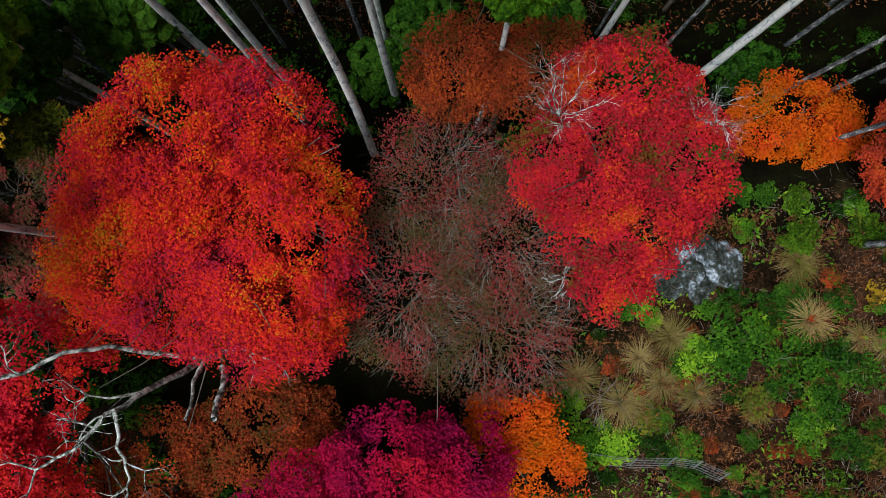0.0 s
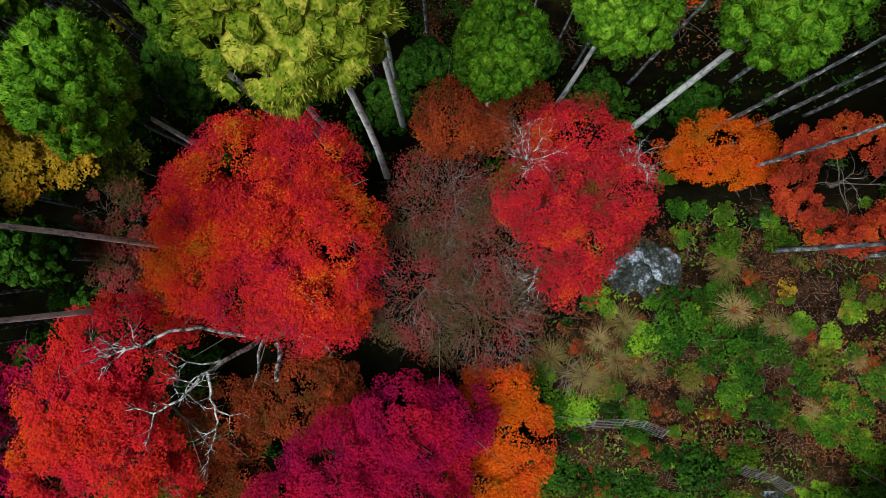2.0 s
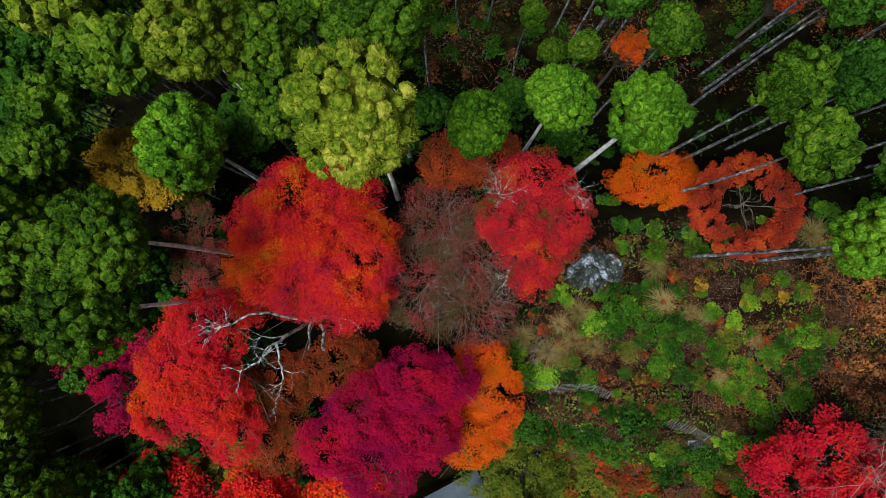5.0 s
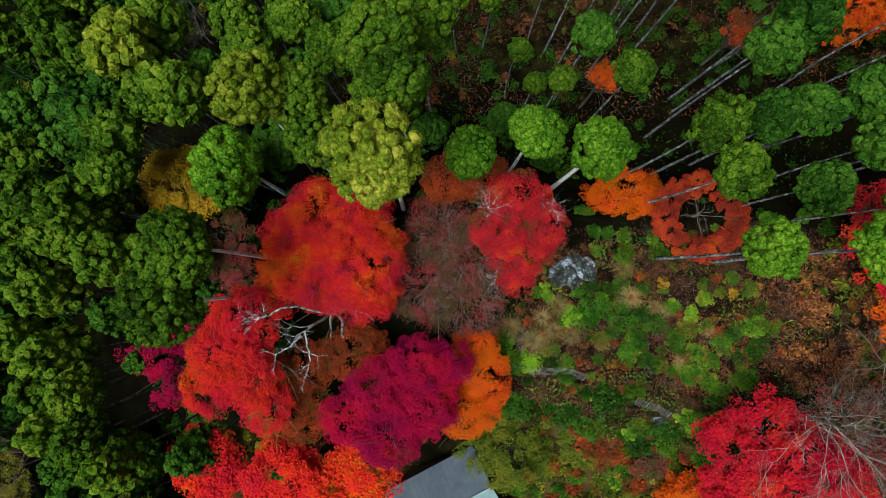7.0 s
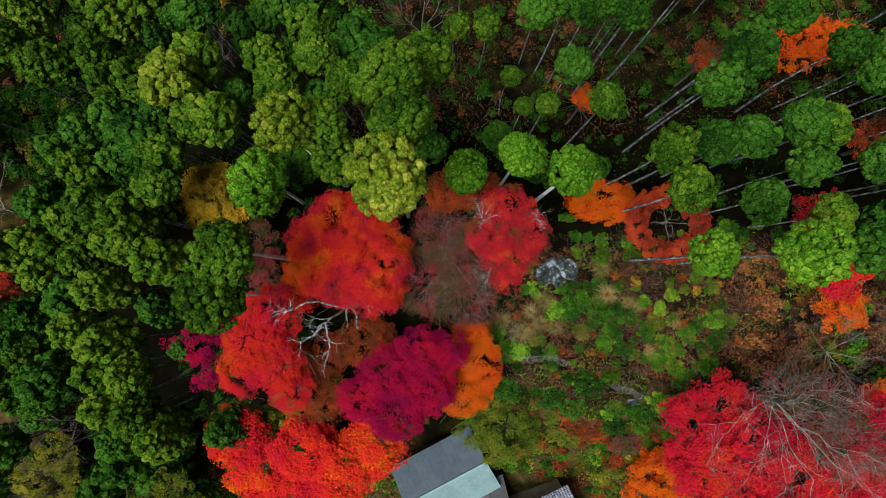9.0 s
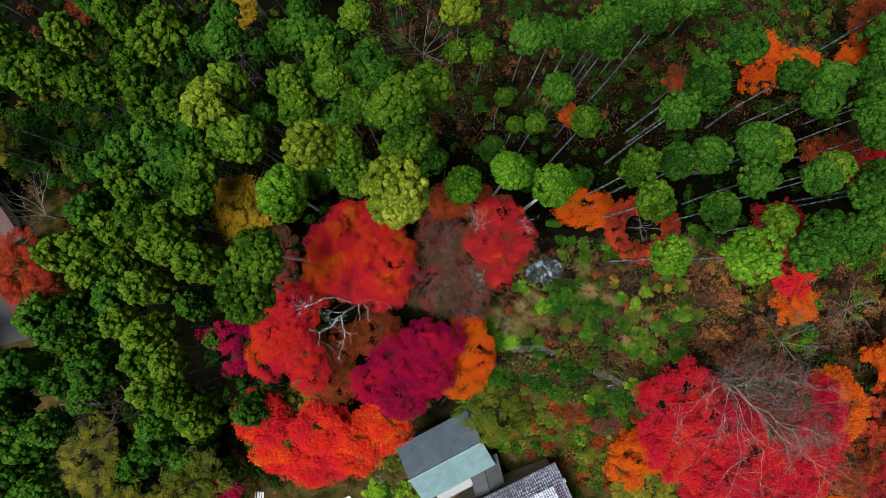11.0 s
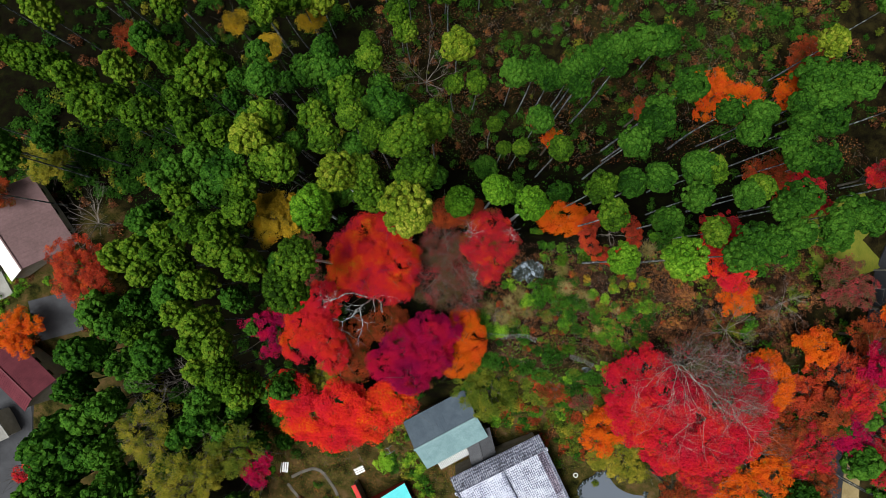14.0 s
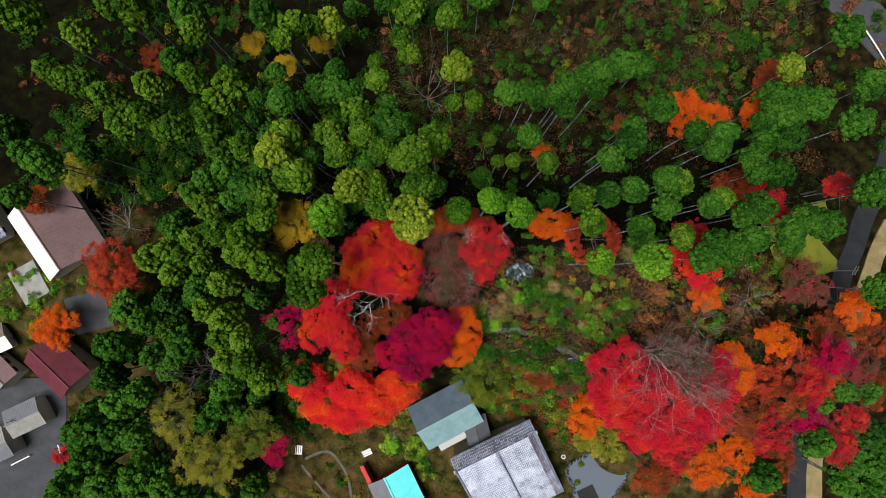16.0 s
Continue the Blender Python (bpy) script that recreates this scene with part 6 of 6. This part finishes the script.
# tiled rolls that run down the farmhouse roof, and its ridge-end ornaments
top = -11.8 - house.location.z
t24 = math.tan(radians(24))
part("roof_slope", roof_plane("roof_slope", M["tile_pale"], 8.0, 14.9, 14.9 * t24, 0.36, 0.07, 0.42), house, "paler newer tiles", at=(-4.25, 0, top + 0.03), turn=180)
part("verge_strip", roof_plane("verge_strip", M["tile_edge"], 1.3, 14.9, 14.9 * t24, 0.36, 0.07, 0.42), house, "brown-stained verge tiles", at=(7.5, 0, top + 0.05), turn=180)
for px, run in ((-8.4, 15.0), (8.4, 15.0), (0.3, 15.0)):
    bm = bmesh.new()
    box_bm(bm, px - 0.17, -run, -0.02, px + 0.17, -0.2, 0.3)
    for v in bm.verts:
        v.co.z += v.co.y * t24
    me = bpy.data.meshes.new("descending_ridge")
    bm.to_mesh(me)
    bm.free()
    me.materials.append(M["tile_dark"])
    part("descending_ridge", me, house, at=(0, 0, top))
for px in (-8.7, 8.7):
    part("ridge_end", box("ridge_end", M["tile"], px - 0.2, -0.3, 0, px + 0.2, 0.3, 0.6, 0.08), house, at=(0, 0, top))
lean = thing("lean_to", -13.6, -44.2, gz(-13.6, -44.2) - 0.5, "red metal lean-to roof against the outbuilding", "shed", turn=-64)
hh = -19.2 - lean.location.z
part("sheet", roof_plane("sheet", M["red_paint"], 10.0, 0.9, 0.3, 0.5, 0.03), lean, at=(-1.0, 0, hh), turn=180)
part("wall", box("wall", M["wood"], -5.8, -0.7, 0, 3.8, 0.0, hh - 0.5), lean)

# awning of white corrugated sheet on the shed's south eave
awning = thing("awning", 1.6, -32.4, gz(1.6, -32.4), "white corrugated awning against the shed", "awning", turn=27.5)
h = -15.0 - gz(1.6, -32.4)
# shade in the grooves is painted: grey sheet under white ribs
sheet = part("sheet", roof_plane("sheet", M["grey_roof"], 5.6, 1.3, 0.25, 0.28, 0.05), awning, at=(0, 0, h), turn=180)
seams(sheet, M["white"], 5.6, 1.3, 0.25, 0.32, 0.16)
for px in (-2.6, 2.6):
    part("post", box("post", M["wood"], px - 0.06, -0.9, 0, px + 0.06, -0.78, h - 0.2), awning)


# ---- roads, paths, lawn, pond ----
def ribbon(name, points, width, mat, lift, label, category, step=1.0):
    P = []
    for (ax, ay), (bx, by) in zip(points, points[1:]):
        n = max(1, int(math.hypot(bx - ax, by - ay) / step))
        P += [(ax + (bx - ax) * i / n, ay + (by - ay) * i / n) for i in range(n)]
    P = np.array(P + [points[-1]], float)
    k = np.ones(7) / 7
    if len(P) > 20:
        Q = np.vstack([np.repeat(P[:1], 3, 0), P, np.repeat(P[-1:], 3, 0)])
        P = np.stack([np.convolve(Q[:, 0], k, "valid"), np.convolve(Q[:, 1], k, "valid")], 1)
    d = unit(np.gradient(P, axis=0))
    s = np.stack([-d[:, 1], d[:, 0]], 1) * width / 2
    rows = []
    mid = ground_z(P[:, 0], P[:, 1])
    for o, dz in ((-1.03, -0.4), (-1, 0), (0, 0.05), (1, 0), (1.03, -0.4)):
        q = P + s * o
        z = np.maximum(mid, ground_z(q[:, 0], q[:, 1])) + lift + dz
        rows.append(np.stack([q[:, 0], q[:, 1], z], 1))
    V = np.stack(rows, 1).reshape(-1, 3)
    f = []
    for c in range(4):
        b = np.arange(len(P) - 1) * 5 + c
        f.append(np.stack([b, b + 1, b + 6, b + 5], 1))
    ob = new(name, mesh_np(name, V, np.concatenate(f)[:, ::-1], mat))
    tagged(ob, label, category, kind="structure")


ribbon("road", [(97, 31), (88.8, 15.5), (84.3, 9.5), (79.1, 0.3), (75.2, -15.0), (75.5, -30.4), (75.3, -39.2), (74.8, -60.0)], 4.0, M["lane"], 0.25, "narrow dark asphalt lane", "road")
ribbon("verge", [(91.5, 10.5), (86.6, 4.5), (83.0, -5.3), (79.2, -15.0), (79.5, -30.4), (79.3, -39.2), (78.8, -60.0)], 3.4, M["verge"], 0.2, "dry brown roadside verge", "verge")
ribbon("lawn", [(61.5, 3.0), (66, 4.6), (72, 6.2), (78, 7.8)], 13.5, M["lawn"], 0.15, "rough yellow-green lawn beside the lane", "lawn")
ribbon("road_upper", [(85, 62), (98, 47), (112, 34)], 9, M["asphalt"], 0.25, "dark asphalt parking by the road", "road")
ribbon("yard", [(-96, -22), (-96, -32), (-96, -44), (-97, -62)], 22, M["asphalt"], 0.2, "grey asphalt village yard", "road")
ribbon("yard_upper", [(-78, -4), (-76, -12)], 9, M["asphalt"], 0.2, "dark tarmac yard below the barn", "road")
ribbon("yard_lower", [(-92, 2), (-88, -5)], 6, M["concrete"], 0.2, "stained concrete apron beside the barn", "road")
ribbon("garden_path", [(-29.2, -38.7), (-26.5, -37.2), (-23.5, -36.4), (-21.5, -39.2), (-19.8, -42.1), (-18.9, -47.8)], 0.55, M["path_stone"], 0.12, "grey gravel garden path", "path", 0.5)
ribbon("garden_path_west", [(-29.9, -39.4), (-26.0, -44.1), (-22.1, -48.2)], 0.55, M["path_stone"], 0.12, "grey gravel garden path", "path", 0.5)


def pond(x, y, rx, ry):
    a = np.arange(48) / 48 * 2 * math.pi
    wob = 1 + 0.12 * np.sin(3 * a + 1) + 0.08 * np.sin(5 * a)
    z = gz(x, y) + 0.55
    rim = np.stack([x + rx * wob * np.cos(a), y + ry * wob * np.sin(a), 0 * a + z], 1)
    bm = bmesh.new()
    vs = [bm.verts.new(c) for c in rim]
    lo = [bm.verts.new((c[0], c[1], z - 2)) for c in rim]
    bm.faces.new(vs)
    for i in range(48):
        bm.faces.new((vs[i], lo[i], lo[(i + 1) % 48], vs[(i + 1) % 48]))
    me = bpy.data.meshes.new("water")
    bm.to_mesh(me)
    bm.free()
    me.materials.append(M["pond"])
    tagged(new("water", me), "still grey garden pond reflecting the sky", "water", kind="structure")
    for i in range(0, 48):
        c = rim[i]
        s = rng.uniform(0.3, 0.6)
        st = new("stone", pond_stone)
        st.location, st.scale, st.rotation_euler = (c[0], c[1], z + 0.05), (s, s * 0.8, s * 0.6), (0, 0, rng.uniform(0, 6))
        tagged(st, "grey edging stone of the pond", "stone", "stones round the pond")
    return z


bm = bmesh.new()
bmesh.ops.create_icosphere(bm, subdivisions=2, radius=1)
for v in bm.verts:
    v.co *= 1 + noise.fractal(v.co * 1.3, 1.0, 2.0, 3) * 0.35
pond_stone = bpy.data.meshes.new("stone")
bm.to_mesh(pond_stone)
bm.free()
pond_stone.materials.append(M["rock"])
pz = pond(31.0, -42.3, 5.6, 5.2)
for x, y in ((28.2, -38.9), (27.4, -42.6)):
    shrub("olive", x, y, 0.8, 1.0, "clipped bushes on the pond").location.z = pz - 0.1
deck = thing("deck", 29.6, -45.4, pz - 0.3, "dark square timber deck over the pond", "deck", turn=25)
for i in range(10):
    part("board", box("board", M["rubber"], -1.8, -1.9 + i * 0.38, 0.3, 1.8, -1.9 + i * 0.38 + 0.34, 0.42), deck)
for px, py in ((-1.6, -1.7), (1.6, -1.7), (-1.6, 1.7), (1.6, 1.7)):
    part("post", box("post", M["wood"], px - 0.08, py - 0.08, -1.2, px + 0.08, py + 0.08, 0.3), deck)
basin = thing("stone_basin", 24.6, -37.4, gz(24.6, -37.4), "round pale stone water basin beside the pond", "basin")
v, f = tubes([([(0, 0, 0), (0, 0, 0.3), (0, 0, 0.6)], 0.35, 0.45)], 16)
part("bowl", mesh_np("bowl", v, f, M["concrete"], True), basin)
v, f = tubes([([(0.38 * math.cos(t), 0.38 * math.sin(t), 0.6) for t in np.linspace(0, 6.28, 17)], 0.09, 0.09)], 6)
part("rim", mesh_np("rim", v, f, M["white"], True), basin)


# ---- small things round the garden and along the lane ----
def bench(x, y, turn):
    b = thing("bench", x, y, gz(x, y), "white slatted garden bench, weathered", "bench", "white garden benches", turn)
    for i in range(3):
        part("slat", box("slat", M["white"], -0.95, -0.55 + i * 0.4, 0.42, 0.95, -0.55 + i * 0.4 + 0.3, 0.47, 0.01), b)
    part("back_slat", box("back_slat", M["white"], -0.95, 0.7, 0.7, 0.95, 0.76, 1.0, 0.01), b)
    for px in (-0.8, 0.8):
        for py in (-0.45, 0.5):
            part("leg", box("leg", M["white"], px - 0.05, py - 0.05, -0.1, px + 0.05, py + 0.05, 0.42), b)


bench(-15.8, -37.1, 25)
bench(-30.0, -36.6, 85)
frame_ob = thing("trestle", -10.1, -33.2, gz(-10.1, -33.2), "grey metal trestle frame on the grass", "trestle", turn=30)
for a, b in (((-0.9, -0.6, 0), (0, -0.5, 0.9)), ((0.9, -0.6, 0), (0, -0.5, 0.9)), ((-0.9, 0.6, 0), (0, 0.5, 0.9)), ((0.9, 0.6, 0), (0, 0.5, 0.9)), ((0, -0.6, 0.9), (0, 0.6, 0.9)), ((-0.9, -0.6, 0.05), (-0.9, 0.6, 0.05))):
    v, f = tubes([([a, b], 0.05, 0.05)], 6)
    part("bar", mesh_np("bar", v, f, M["steel"]), frame_ob)


def utility_pole(x, y, h, turn):
    p = thing("utility_pole", x, y, gz(x, y) - 0.3, "concrete roadside utility pole with crossarm", "pole", "poles along the lane", turn)
    v, f = tubes([([(0, 0, 0), (0, 0, h)], 0.17, 0.11)], 10)
    part("shaft", mesh_np("shaft", v, f, M["concrete"], True), p)
    for z in (h - 0.5, h - 1.3):
        part("crossarm", box("crossarm", M["steel"], -0.9, -0.05, z, 0.9, 0.05, z + 0.1), p)
        for px in (-0.8, -0.3, 0.3, 0.8):
            v, f = tubes([([(px, 0, z + 0.1), (px, 0, z + 0.3)], 0.06, 0.04)], 6)
            part("insulator", mesh_np("insulator", v, f, M["white"]), p)


utility_pole(76.6, 0.4, 8.5, 60)
utility_pole(77.6, -37.4, 5.5, 10)
utility_pole(-93.5, -31.5, 8.0, 0)


def guardrail(points, label):
    g = thing("guardrail", points[0][0], points[0][1], gz(*points[0]), label, "guardrail")
    o = np.array(g.location)
    P = [np.array((x, y, gz(x, y) + 0.3)) - o for x, y in points]
    for a, b in zip(P, P[1:]):
        v, f = tubes([([a + (0, 0, 0.65), b + (0, 0, 0.65)], 0.16, 0.16)], 6)
        part("rail", mesh_np("rail", v, f, M["white"]), g)
    for q in P:
        v, f = tubes([([q + (0, 0, -0.6), q + (0, 0, 0.7)], 0.06, 0.06)], 6)
        part("post", mesh_np("post", v, f, M["white"]), g)


guardrail([(90.0, 53.0), (91.8, 49.8), (93.6, 46.6), (95.4, 43.4)], "white steel roadside guardrail beside the asphalt")
guardrail([(-86.5, -38.0), (-85.5, -42.0), (-84.6, -46.0)], "white rail along the yard edge")
guardrail([(-97.0, -42.5), (-93.0, -40.5)], "white rail along the yard edge")


def car(x, y, turn):
    c = thing("car", x, y, gz(x, y) + 0.3, "pale silver hatchback parked on the asphalt", "car", turn=turn)
    prof = [(-2.0, 0.35), (-2.0, 0.85), (-1.7, 0.95), (-1.1, 1.42), (0.5, 1.45), (1.15, 0.98), (1.95, 0.85), (2.05, 0.4)]
    bm = bmesh.new()
    sides = []
    for yy, sc in ((-0.84, 0), (-0.7, 1), (0.7, 1), (0.84, 0)):
        sides.append([bm.verts.new((px, yy if pz < 1 or not sc else yy, pz if sc or pz < 1 else 0.98)) for px, pz in prof])
    for s0, s1 in zip(sides, sides[1:]):
        for i in range(len(prof) - 1):
            bm.faces.new((s0[i], s0[i + 1], s1[i + 1], s1[i]))
    me = bpy.data.meshes.new("body")
    bmesh.ops.recalc_face_normals(bm, faces=bm.faces)
    bm.to_mesh(me)
    bm.free()
    me.materials.append(M["white"])
    part("body", me, c)
    part("windscreen", box("windscreen", M["glass"], 0.55, -0.62, 1.2, 1.0, 0.62, 1.24), c)
    part("rear_window", box("rear_window", M["glass"], -1.55, -0.6, 1.1, -1.15, 0.6, 1.14), c)
    for px in (-1.3, 1.3):
        for py in (-0.82, 0.82):
            w = part("wheel", None, c, at=(px, py, 0.32))
            v, f = tubes([([(0, -0.1, 0), (0, 0.1, 0)], 0.32, 0.32)], 14)
            part("tyre", mesh_np("tyre", v, f, M["rubber"]), w)
            v, f = tubes([([(0, -0.105, 0), (0, 0.105, 0)], 0.2, 0.2)], 12)
            part("rim", mesh_np("rim", v, f, M["steel"]), w)


car(97.0, 49.2, 125)
